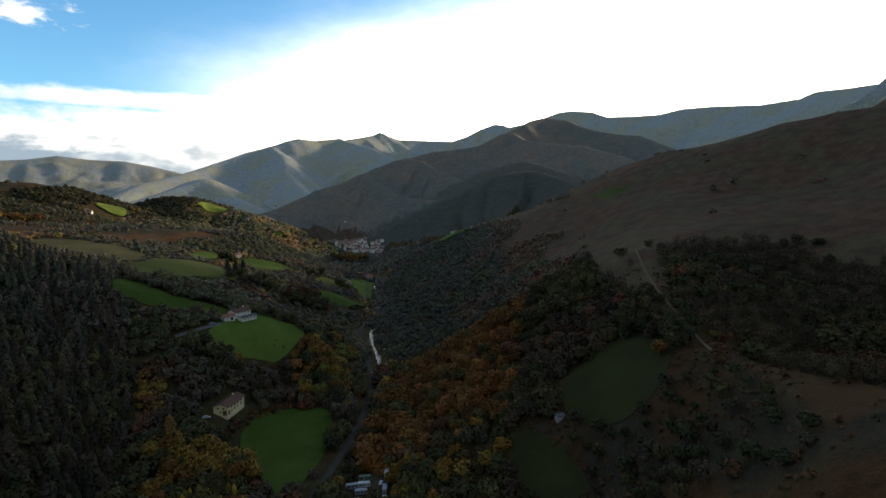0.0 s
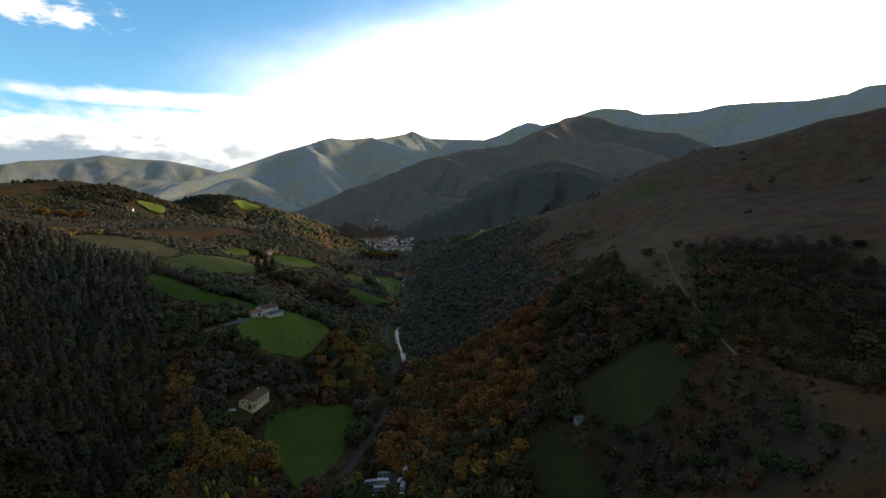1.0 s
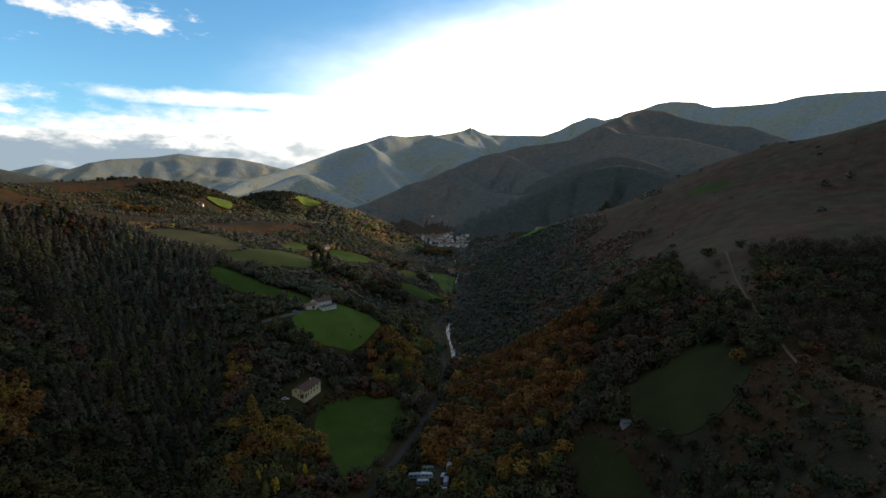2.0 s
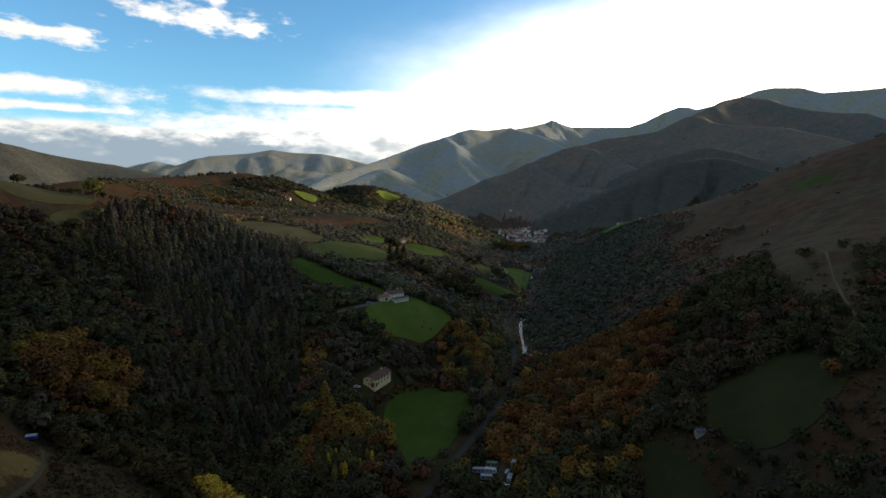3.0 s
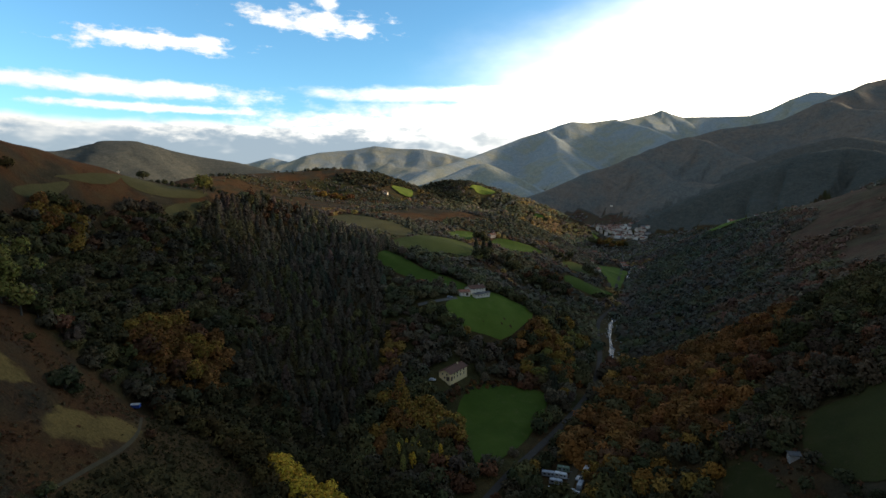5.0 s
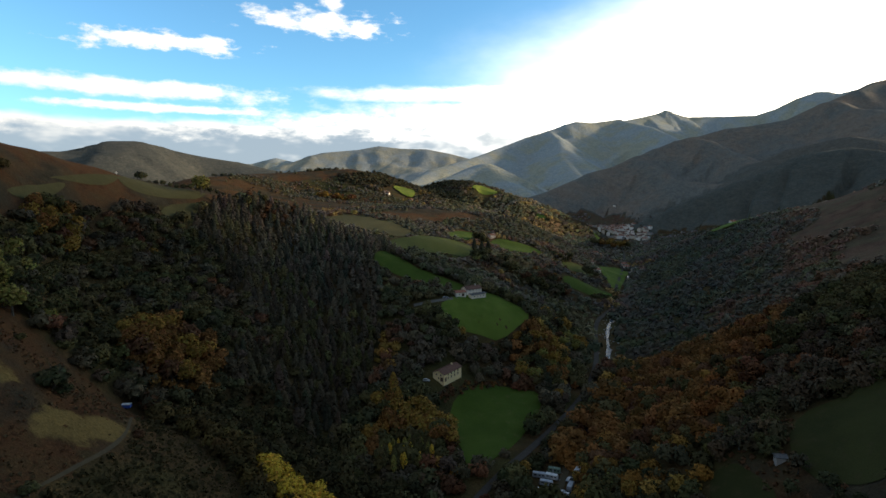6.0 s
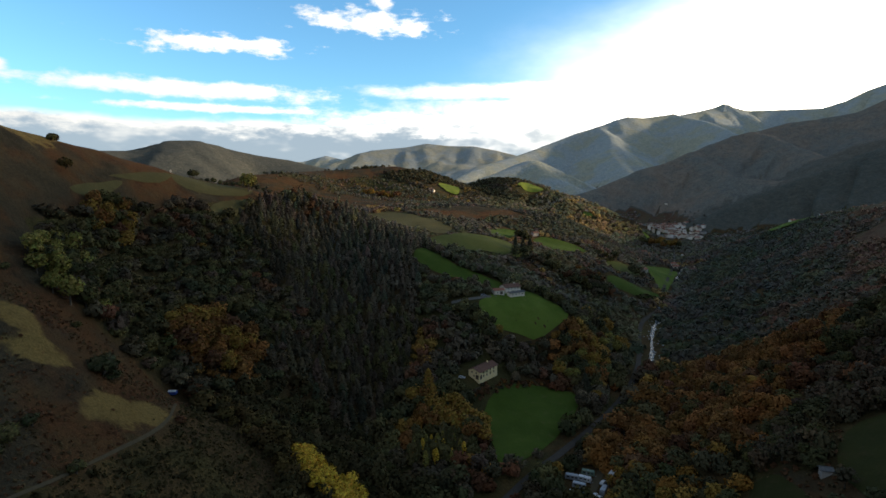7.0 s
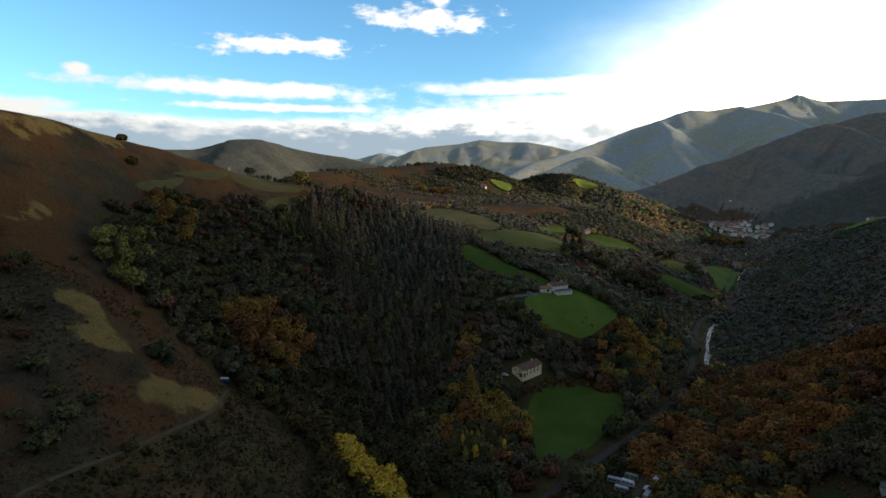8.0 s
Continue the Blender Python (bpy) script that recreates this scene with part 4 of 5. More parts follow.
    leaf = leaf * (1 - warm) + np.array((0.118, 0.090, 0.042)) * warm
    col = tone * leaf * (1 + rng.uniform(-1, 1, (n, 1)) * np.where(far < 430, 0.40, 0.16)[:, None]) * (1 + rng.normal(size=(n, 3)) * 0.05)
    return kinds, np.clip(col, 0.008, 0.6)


def plant(name, label, x, y, clumps, rng, low, high, light_gain=1.0, sink=0.3):
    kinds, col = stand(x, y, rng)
    # light and haze put into the leaf colour, more for farther woods
    col = col * light_gain
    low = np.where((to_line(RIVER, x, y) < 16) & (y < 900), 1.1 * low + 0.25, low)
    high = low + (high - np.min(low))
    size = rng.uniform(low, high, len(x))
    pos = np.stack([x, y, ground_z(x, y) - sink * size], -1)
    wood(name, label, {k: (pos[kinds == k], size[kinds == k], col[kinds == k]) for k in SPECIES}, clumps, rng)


def make_woods():
    rng = np.random.RandomState(17)
    x, y = scatter(-340, 350, 95, 420, 4.9, rng)
    k = clear_of_trees(x, y) & (y > np.where(x < 0, 0.55, 0.95) * np.abs(x) - 60)
    low_ground = (x > -125) & (x < 75)
    slope = k & ~low_ground
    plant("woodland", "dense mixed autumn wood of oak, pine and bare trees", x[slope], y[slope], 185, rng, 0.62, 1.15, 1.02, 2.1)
    k &= low_ground & (rng.uniform(size=x.shape) < 0.68)
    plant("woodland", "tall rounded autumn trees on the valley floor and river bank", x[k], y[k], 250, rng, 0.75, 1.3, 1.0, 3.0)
    x, y = scatter(-520, 440, 420, 1000, 5.3, rng)
    k = clear_of_trees(x, y) & (np.abs(x + 60) < 0.75 * y + 40)
    k &= rng.uniform(size=x.shape) < np.where(x < -80, 0.7, 0.66)
    west = k & (x < -80)
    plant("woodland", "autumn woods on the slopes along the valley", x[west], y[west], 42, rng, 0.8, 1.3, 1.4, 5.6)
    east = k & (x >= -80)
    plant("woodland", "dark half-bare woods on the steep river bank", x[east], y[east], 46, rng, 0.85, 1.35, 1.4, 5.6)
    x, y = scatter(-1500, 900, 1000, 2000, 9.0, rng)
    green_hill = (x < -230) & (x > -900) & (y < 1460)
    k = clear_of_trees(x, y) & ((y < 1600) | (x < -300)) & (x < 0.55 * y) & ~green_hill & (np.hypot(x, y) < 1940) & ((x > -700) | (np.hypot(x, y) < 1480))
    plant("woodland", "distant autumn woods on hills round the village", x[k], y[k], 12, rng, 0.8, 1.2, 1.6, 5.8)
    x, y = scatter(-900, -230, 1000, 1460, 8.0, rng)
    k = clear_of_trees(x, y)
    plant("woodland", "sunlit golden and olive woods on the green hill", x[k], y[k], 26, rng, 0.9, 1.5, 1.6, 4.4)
    x, y = scatter(-1900, -420, 420, 1000, 11, rng)
    k = clear_of_trees(x, y) & (x > -1.75 * y - 300)
    plant("woodland", "woods on the far side of the left hill", x[k], y[k], 14, rng, 0.7, 1.1, 1.4, 3.6)


make_woods()


# ================= helpers for things =================
def thing(name, label, category, m, group=""):
    ob = new(name)
    ob.empty_display_size = 0.5
    ob.matrix_world = m
    return tagged(ob, label, category, group)


def part(name, bm, mat, parent, label=""):
    me = bpy.data.meshes.new(name)
    bm.normal_update()
    bm.to_mesh(me)
    bm.free()
    me.materials.append(mat)
    ob = new(name, me)
    ob.parent = parent
    return tagged(ob, label)


def block(bm, x0, x1, y0, y1, z0, z1, bevel=0.0):
    vs = [bm.verts.new((x, y, z)) for z in (z0, z1) for x, y in ((x0, y0), (x1, y0), (x1, y1), (x0, y1))]
    fs = [bm.faces.new([vs[i] for i in f]) for f in ((3, 2, 1, 0), (4, 5, 6, 7), (0, 1, 5, 4), (1, 2, 6, 5), (2, 3, 7, 6), (3, 0, 4, 7))]
    if bevel:
        bmesh.ops.bevel(bm, geom=list({e for f in fs for e in f.edges}), offset=bevel, segments=2, affect="EDGES")
    return bm


def boxed(*size, bevel=0.0):
    return block(bmesh.new(), *size, bevel=bevel)


def tube(bm, a, b, ra, rb, sides=7):
    a, b = Vector(a), Vector(b)
    q = (b - a).to_track_quat("Z", "Y")
    rings = [[bm.verts.new(c + q @ Vector((math.cos(k * 2 * math.pi / sides) * r, math.sin(k * 2 * math.pi / sides) * r, 0))) for k in range(sides)] for c, r in ((a, ra), (b, rb))]
    for k in range(sides):
        bm.faces.new((rings[0][k], rings[0][(k + 1) % sides], rings[1][(k + 1) % sides], rings[1][k]))
    bm.faces.new(rings[1])
    bm.faces.new(rings[0][::-1])


STONE = plain_material("lime_washed_stone", (0.60, 0.45, 0.22), (0.80, 0.62, 0.34), 0.9, relief=0.04)
WHITE = plain_material("white_render", (0.64, 0.55, 0.43), (0.82, 0.72, 0.58), 0.5, relief=0.01)
# white render lightened for the village, whose walls get no sun here
VILLAGE_WHITE = plain_material("lightened_white_render", (0.68, 0.61, 0.52), (0.84, 0.77, 0.67), 0.5, relief=0.01)
CREAM = plain_material("cream_render", (0.52, 0.43, 0.33), (0.68, 0.58, 0.46), 0.5, relief=0.01)
GREY_WALL = plain_material("grey_render", (0.30, 0.27, 0.24), (0.43, 0.38, 0.34), 0.5, relief=0.01)
TILE = plain_material("clay_roof_tiles", (0.19, 0.080, 0.052), (0.33, 0.15, 0.10), 1.5, spec=0.05, relief=0.06)
TILE_OLD = plain_material("weathered_roof_tiles", (0.10, 0.054, 0.040), (0.19, 0.108, 0.078), 1.2, spec=0.05, relief=0.06)
SLATE = plain_material("slate_roof", (0.07, 0.068, 0.066), (0.14, 0.135, 0.13), 1.5, 0.6, relief=0.04)
SHEET = plain_material("ribbed_metal_sheet", (0.42, 0.43, 0.43), (0.62, 0.63, 0.63), 0.8, 0.5, relief=0.02)
GLASS = plain_material("dark_window_glass", (0.012, 0.014, 0.017), (0.03, 0.034, 0.04), 0.8, 0.1, 0.6, relief=0.0)
TIMBER = plain_material("brown_timber", (0.06, 0.04, 0.028), (0.14, 0.09, 0.06), 2.5, relief=0.01)
CONCRETE = plain_material("grey_concrete", (0.26, 0.255, 0.24), (0.40, 0.39, 0.37), 0.7, relief=0.02)
ASPHALT = plain_material("worn_asphalt", (0.036, 0.032, 0.026), (0.064, 0.056, 0.046), 0.3, relief=0.01)
DIRT = plain_material("trodden_earth", (0.050, 0.040, 0.023), (0.080, 0.064, 0.038), 0.5, relief=0.03)
FOOTPATH = plain_material("pale_footpath", (0.105, 0.074, 0.042), (0.15, 0.108, 0.064), 0.5, relief=0.03)
PALE_TRACK = plain_material("pale_gravel", (0.085, 0.078, 0.066), (0.15, 0.14, 0.12), 0.5, relief=0.03)
PAINT_WHITE = plain_material("white_vehicle_paint", (0.40, 0.39, 0.37), (0.58, 0.57, 0.54), 0.6, 0.3, 0.5, relief=0.002)
PAINT_GREY = plain_material("grey_vehicle_paint", (0.20, 0.21, 0.22), (0.32, 0.33, 0.34), 0.6, 0.3, 0.5, relief=0.002)
CANVAS_GREEN = plain_material("green_canvas", (0.10, 0.14, 0.10), (0.17, 0.21, 0.15), 1.0, relief=0.01)
TARP_BLUE = plain_material("blue_tarpaulin", (0.02, 0.05, 0.22), (0.04, 0.09, 0.34), 1.0, 0.45, 0.4, relief=0.03)
RUBBER = plain_material("black_rubber", (0.012, 0.012, 0.012), (0.03, 0.03, 0.03), 2.0, relief=0.005)
METAL = plain_material("galvanised_steel", (0.35, 0.36, 0.37), (0.5, 0.5, 0.5), 2.0, 0.45, 0.5, 0.003, 0.8)


def river_material():
    mat, net, bsdf = material("river_water", 0.3, 0.18)
    p = net.coord("Object")
    n1, n2 = net.noise(p, 0.35, 5, 0.65), net.noise(p, 1.6, 4, 0.7)
    foam = net.span(net.math("ADD", net.math("MULTIPLY", n1, 0.6), net.math("MULTIPLY", n2, 0.4)), 0.56, 0.68)
    net.links.new(net.mix(foam, (0.020, 0.029, 0.034), (0.09, 0.118, 0.136)), bsdf.inputs["Base Color"])
    net.links.new(net.span(foam, 0, 1, 0.22, 0.7), bsdf.inputs["Roughness"])
    bump(net, bsdf, net.math("ADD", n1, n2), 0.6, 0.35)
    return mat


WATER = river_material()


# ================= river, road and tracks =================
def dense(line, step=6.0):
    pts = np.array(line, float)
    for _ in range(3):
        pts = np.concatenate([pts[:1]] + [np.stack([a * 0.75 + b * 0.25, a * 0.25 + b * 0.75]) for a, b in zip(pts, pts[1:])] + [pts[-1:]])
    out = [pts[0]]
    for q in pts[1:]:
        if np.hypot(*(q - out[-1])) > step:
            out.append(q)
    return np.array(out)


def ribbon(name, line, width, mat, label, category, lift, wobble=0.0, level=False, across=4):
    c = dense(line)
    d = np.gradient(c, axis=0)
    d /= np.hypot(d[:, 0], d[:, 1])[:, None]
    n = np.stack([-d[:, 1], d[:, 0]], -1)
    verts = []
    for i, (q, m) in enumerate(zip(c, n)):
        w0 = width * (1 + wobble * math.sin(i * 1.7) * 0.5 + wobble * math.sin(i * 0.63 + 1))
        mid = float(ground_z(*q))
        for k in range(across + 1):
            e = (k / across - 0.5) * w0
            x, y = q + m * e
            verts.append((x, y, (mid if level else float(ground_z(x, y))) + lift))
    quads = [(i * (across + 1) + k, i * (across + 1) + k + 1, (i + 1) * (across + 1) + k + 1, (i + 1) * (across + 1) + k) for i in range(len(c) - 1) for k in range(across)]
    return sheet(name, label, category, verts, quads, mat)


ribbon("river", RIVER, 2.7, WATER, "shallow rippled river with pale broken water", "river", 0.45, 0.3)
ribbon("road", ROAD, 3.6, ASPHALT, "narrow grey asphalt lane along the river", "road", 0.4)
ribbon("farm_track", FARM_TRACK, 3.2, PALE_TRACK, "pale gravel track leading to the farm", "track", 0.4)
ribbon("hill_track", KNOLL_TRACK, 1.0, DIRT, "trodden earth track over the grassy knoll", "track", 0.22, 0.2, across=2)
ribbon("crest_path", CREST_PATH, 1.1, FOOTPATH, "pale footpath along the hill crest", "path", 0.25, 0.25, across=2)


def make_rocks():
    rng = np.random.RandomState(8)
    bm = bmesh.new()
    c = dense(RIVER)
    for q in c[(c[:, 1] > 420) & (c[:, 1] < 620)]:
        for _ in range(3):
            x, y = q + rng.normal(size=2) * 3.2
            r = rng.uniform(0.4, 1.1)
            m = Matrix.Translation((x, y, float(ground_z(x, y)) + 0.45)) @ Matrix.Diagonal((r, r * rng.uniform(0.6, 1), r * 0.55, 1))
            bmesh.ops.create_icosphere(bm, subdivisions=1, radius=1, matrix=m)
    for v in bm.verts:
        v.co += Vector(rng.normal(size=3)) * 0.08
    me = bpy.data.meshes.new("river_rocks")
    bm.to_mesh(me)
    bm.free()
    me.materials.append(CONCRETE)
    tagged(new("river_rocks", me), "grey rounded boulders in the river bed", "rocks", kind="stuff")


make_rocks()


# ================= houses =================
def place(x, y, turn, sink=0.0):
    return pose(x, y, float(ground_z(x, y)) - sink, 0, 0, turn)


def house(name, label, category, m, size, wall_mat, roof_mat, windows=(), doors=(), chimney=False, eave=0.5, group="", plinth=2.5, tiles=0):
    """A gabled house, ridge along x. windows: (face, along, up, width, height)."""
    w, d, h, rise = size
    ob = thing(name, label, category, m, group)
    bm = bmesh.new()
    a, b = w / 2, d / 2
    low = [bm.verts.new((x, y, -plinth)) for x, y in ((-a, -b), (a, -b), (a, b), (-a, b))]
    top = [bm.verts.new((x, y, h)) for x, y in ((-a, -b), (a, -b), (a, b), (-a, b))]
    g0, g1 = bm.verts.new((-a, 0, h + rise)), bm.verts.new((a, 0, h + rise))
    for f in ((low[0], low[1], top[1], top[0]), (low[2], low[3], top[3], top[2]), (low[1], low[2], top[2], g1, top[1]), (low[3], low[0], top[0], g0, top[3]), low[::-1]):
        bm.faces.new(f)
    wall = part("wall", bm, wall_mat, ob)
    bm = bmesh.new()
    t = 0.22
    run = math.hypot(b, rise)
    ux, uz = b / run, rise / run
    for s in (-1, 1):
        ey, ez = s * (b + eave * ux), h - eave * uz
        vs = []
        for x in (-a - eave, a + eave):
            vs += [bm.verts.new((x, ey, ez + 0.02)), bm.verts.new((x, 0, h + rise + 0.02)), bm.verts.new((x, 0, h + rise + t)), bm.verts.new((x, ey, ez + t))]
        for f in ((0, 1, 2, 3), (7, 6, 5, 4), (0, 4, 5, 1), (3, 2, 6, 7), (0, 3, 7, 4), (1, 5, 6, 2)):
            bm.faces.new([vs[i] for i in (f if s > 0 else f[::-1])])
    for k in range(tiles):
        for s in (-1, 1):
            x = -a - eave + (k + 0.5) * (w + 2 * eave) / tiles
            tube(bm, (x, s * (b + eave * ux), h - eave * uz + t), (x, 0, h + rise + t), 0.09, 0.09, 5)
    tube(bm, (-a - eave, 0, h + rise + t), (a + eave, 0, h + rise + t), 0.16, 0.16, 6)
    roof = part("roof", bm, roof_mat, ob)
    if chimney:
        bm = boxed(a * 0.45, a * 0.45 + 0.8, -0.35, 0.35, h + rise * 0.6, h + rise + 0.9)
        block(bm, a * 0.45 - 0.1, a * 0.45 + 0.9, -0.45, 0.45, h + rise + 0.9, h + rise + 1.05)
        part("chimney", bm, wall_mat, roof)
    for face, along, up, ww, hh in windows:
        win = part("window", opening(face, a, b, along, up, ww, hh, 0.05, 0.12), TIMBER if wall_mat is STONE else WHITE, ob)
        part("pane", opening(face, a, b, along, up, ww - 0.2, hh - 0.2, 0.08, 0.02), GLASS, win)
        part("sill", opening(face, a, b, along, up - hh / 2 - 0.1, ww + 0.2, 0.12, 0.16, 0.1), CONCRETE, win)
    for face, along, ww, hh in doors:
        door = part("door", opening(face, a, b, along, hh / 2, ww, hh, 0.06, 0.1), TIMBER, ob, "dark timber door")
    return ob


def opening(face, a, b, along, up, w, h, proud, thick):
    n = {"front": (0, -1), "back": (0, 1), "right": (1, 0), "left": (-1, 0)}[face]
    if n[0]:
        x0, x1 = sorted((n[0] * (a + proud), n[0] * (a + proud - thick)))
        return boxed(x0, x1, along - w / 2, along + w / 2, up - h / 2, up + h / 2)
    y0, y1 = sorted((n[1] * (b + proud), n[1] * (b + proud - thick)))
    return boxed(along - w / 2, along + w / 2, y0, y1, up - h / 2, up + h / 2)


def make_houses():
    # long stone house above the near meadow
    rows = [("front", x, z, 1.0, 1.3) for x in (-5.2, -1.8, 1.8, 5.6) for z in (1.5, 3.7)]
    rows += [("left", -1.6, 3.9, 0.9, 1.0), ("left", 1.6, 3.9, 0.9, 1.0), ("left", 0, 1.7, 0.9, 1.0)]
    house("stone_house", "long pale stone farmhouse with a weathered clay tile roof", "house", place(-124, 299, 84), (19, 8.5, 4.7, 1.8), STONE, TILE_OLD, rows,
          (("front", -8.0, 1.8, 2.6), ("left", -2.4, 2.2, 2.6)), True, 0.6, tiles=34)
    # white farm on its knoll
    rows = [("front", x, z, 0.9, 1.2) for x in (-4.2, -1.2, 1.8, 4.4) for z in (1.8, 4.4)] + [("right", 0, 4.2, 0.9, 1.2), ("right", 2, 1.8, 0.9, 1.2)]
    house("farmhouse", "white two-storey farmhouse with a tiled gable roof", "house", place(-148, 382, 62), (14, 8, 5.0, 1.8), WHITE, TILE_OLD, rows, (("front", 0.2, 1.2, 2.2),), True, tiles=22)
    house("barn", "low white barn with a ribbed metal roof", "barn", place(-140.5, 377, 66), (14, 4.0, 3.0, 0.6), WHITE, SLATE, [("front", x, 1.8, 1.1, 0.8) for x in (-4.5, -1.5, 1.5, 4.5)], (("right", 0, 2.4, 2.4),), tiles=14)
    house("shed", "small white outbuilding beside the farm track", "shed", place(-151, 368, 50), (8, 6, 3.0, 1.0), WHITE, TILE, [("front", -1.5, 1.6, 0.8, 0.8)], (("front", 1.6, 2.0, 2.2),))
    # scattered farms
    spots = [(-258, 668, 60, GREY_WALL, TILE_OLD), (-385, 1234, 30, WHITE, TILE), (-659, 1001, 10, WHITE, TILE), (-672, 1012, 60, GREY_WALL, TILE_OLD), (-607, 1014, 50, WHITE, TILE),
             (-152, 776, 30, CREAM, TILE_OLD), (-134, 742, 80, CREAM, TILE), (-123, 892, 20, WHITE, TILE), (-108, 876, 70, CREAM, SLATE), (-95, 861, 15, WHITE, TILE_OLD),
             (-130, 905, 40, CREAM, TILE), (-337, 1842, 10, WHITE, SLATE), (-200, 1010, 25, CREAM, TILE), (20, 1046, 40, CREAM, TILE), (60, 1075, 15, WHITE, TILE_OLD)]
    for x, y, turn, wm, rm in spots:
        rows = [("front", k, z, 1.0, 1.2) for k in (-2.6, 0, 2.6) for z in (1.3, 3.2)]
        house("country_house", "white-walled country house with a low tiled roof on the valley side" if wm is WHITE else "pale rendered country house with an old tiled roof", "house",
              place(x, y, turn, 0.8), (8.5, 6.5, 4.2, 1.6), wm, rm, rows if y < 1100 else (), (), y < 1100, group="scattered farmhouses", plinth=4)


def make_village():
    rng = np.random.RandomState(23)
    spots = []
    for row in range(17):
        for col in range(20):
            x = -348 + col * 9.9 + rng.uniform(-4, 4) - max(row - 8, 0) * 3.0
            y = 1330 + row * 20 + rng.uniform(-9, 9) - (col - 10) ** 2 * 0.3
            if rng.uniform() < 0.85 and ground_z(x, y) < 40 and np.hypot(x + 222, (y - 1480) / 1.7) > 12:
                spots.append((x, y))
    gx, gy = scatter(-370, -150, 1310, 1790, 26, rng)
    near = np.array([min((a - p) ** 2 + (b - q) ** 2 for p, q in spots) for a, b in zip(gx, gy)])
    plant("woodland", "garden trees between the village houses", gx[near > 49], gy[near > 49], 12, rng, 0.5, 0.8)
    kinds = []
    for k, (wm, rm, size, lab) in enumerate([
            (VILLAGE_WHITE, TILE, (11, 9, 7.5, 1.9), "white village house with a red-brown tile roof"), (CREAM, TILE, (13, 10, 7.5, 2.4), "cream village house with a clay tile roof"),
            (VILLAGE_WHITE, TILE_OLD, (10, 9, 9.5, 1.8), "tall white village house under weathered tiles"), (GREY_WALL, SLATE, (16, 10, 6.0, 1.8), "grey village building with a slate roof"),
            (CREAM, TILE_OLD, (15, 9, 9.0, 2.0), "three-storey cream village block with old tiles"), (VILLAGE_WHITE, SHEET, (20, 12, 5.0, 1.4), "low white workshop with a pale metal roof")]):
        x, y = spots[k]
        kinds.append(house("village_house", lab, "house", place(x, y, rng.uniform(0, 180)), tuple(0.76 * v for v in size), wm, rm, (), (), k < 3, group="village houses", plinth=5))
    for x, y in spots[6:]:
        copy_thing(kinds[rng.choice(6, p=[0.26, 0.24, 0.14, 0.10, 0.24, 0.02])], place(x, y, rng.choice([10, 55, 100, 145]) + rng.uniform(-12, 12)))


make_houses()
make_village()


# ================= vehicles and small things =================
def caravan(m, mat, label):
    ob = thing("caravan", label, "caravan", m, "caravans on the camp site")
    bm = bmesh.new()
    prof = [(-3.0, 0.5), (3.0, 0.5), (3.1, 1.4), (2.7, 2.6), (-2.8, 2.65), (-3.1, 1.5)]
    for y in (-1.1, 1.1):
        bm.faces.new([bm.verts.new((x, y, z)) for x, z in (prof if y < 0 else prof[::-1])])
    bm.verts.ensure_lookup_table()
    n = len(prof)
    for k in range(n):
        j = (k + 1) % n
        bm.faces.new((bm.verts[k], bm.verts[n + n - 1 - k], bm.verts[n + n - 1 - j], bm.verts[j]))
    bmesh.ops.recalc_face_normals(bm, faces=bm.faces[:])
    bmesh.ops.bevel(bm, geom=bm.edges[:], offset=0.1, segments=2, affect="EDGES")
    body = part("body", bm, mat, ob)
    for x, w in ((-1.6, 1.2), (0.4, 1.0), (2.0, 0.8)):
        for s in (-1, 1):
            part("window", boxed(x - w / 2, x + w / 2, s * 1.1 - 0.02, s * 1.1 + 0.02, 1.45, 2.1), GLASS, body)
    part("door", boxed(-0.75, -0.2, -1.13, -1.08, 0.6, 2.3), PAINT_GREY, body)
    part("roof_hatch", boxed(-0.3, 0.3, -0.3, 0.3, 2.6, 2.75, bevel=0.04), PAINT_GREY, body)
    for s in (-1, 1):
        bm = bmesh.new()
        tube(bm, (0.1, s * 1.0, 0.33), (0.1, s * 1.15, 0.33), 0.33, 0.33, 14)
        part("wheel", bm, RUBBER, ob)
    bm = bmesh.new()
    tube(bm, (3.0, -0.4, 0.45), (4.1, 0, 0.45), 0.05, 0.05, 6)
    tube(bm, (3.0, 0.4, 0.45), (4.1, 0, 0.45), 0.05, 0.05, 6)
    tube(bm, (4.0, 0, 0.0), (4.0, 0, 0.5), 0.05, 0.05, 6)
    part("drawbar", bm, METAL, ob)
    return ob


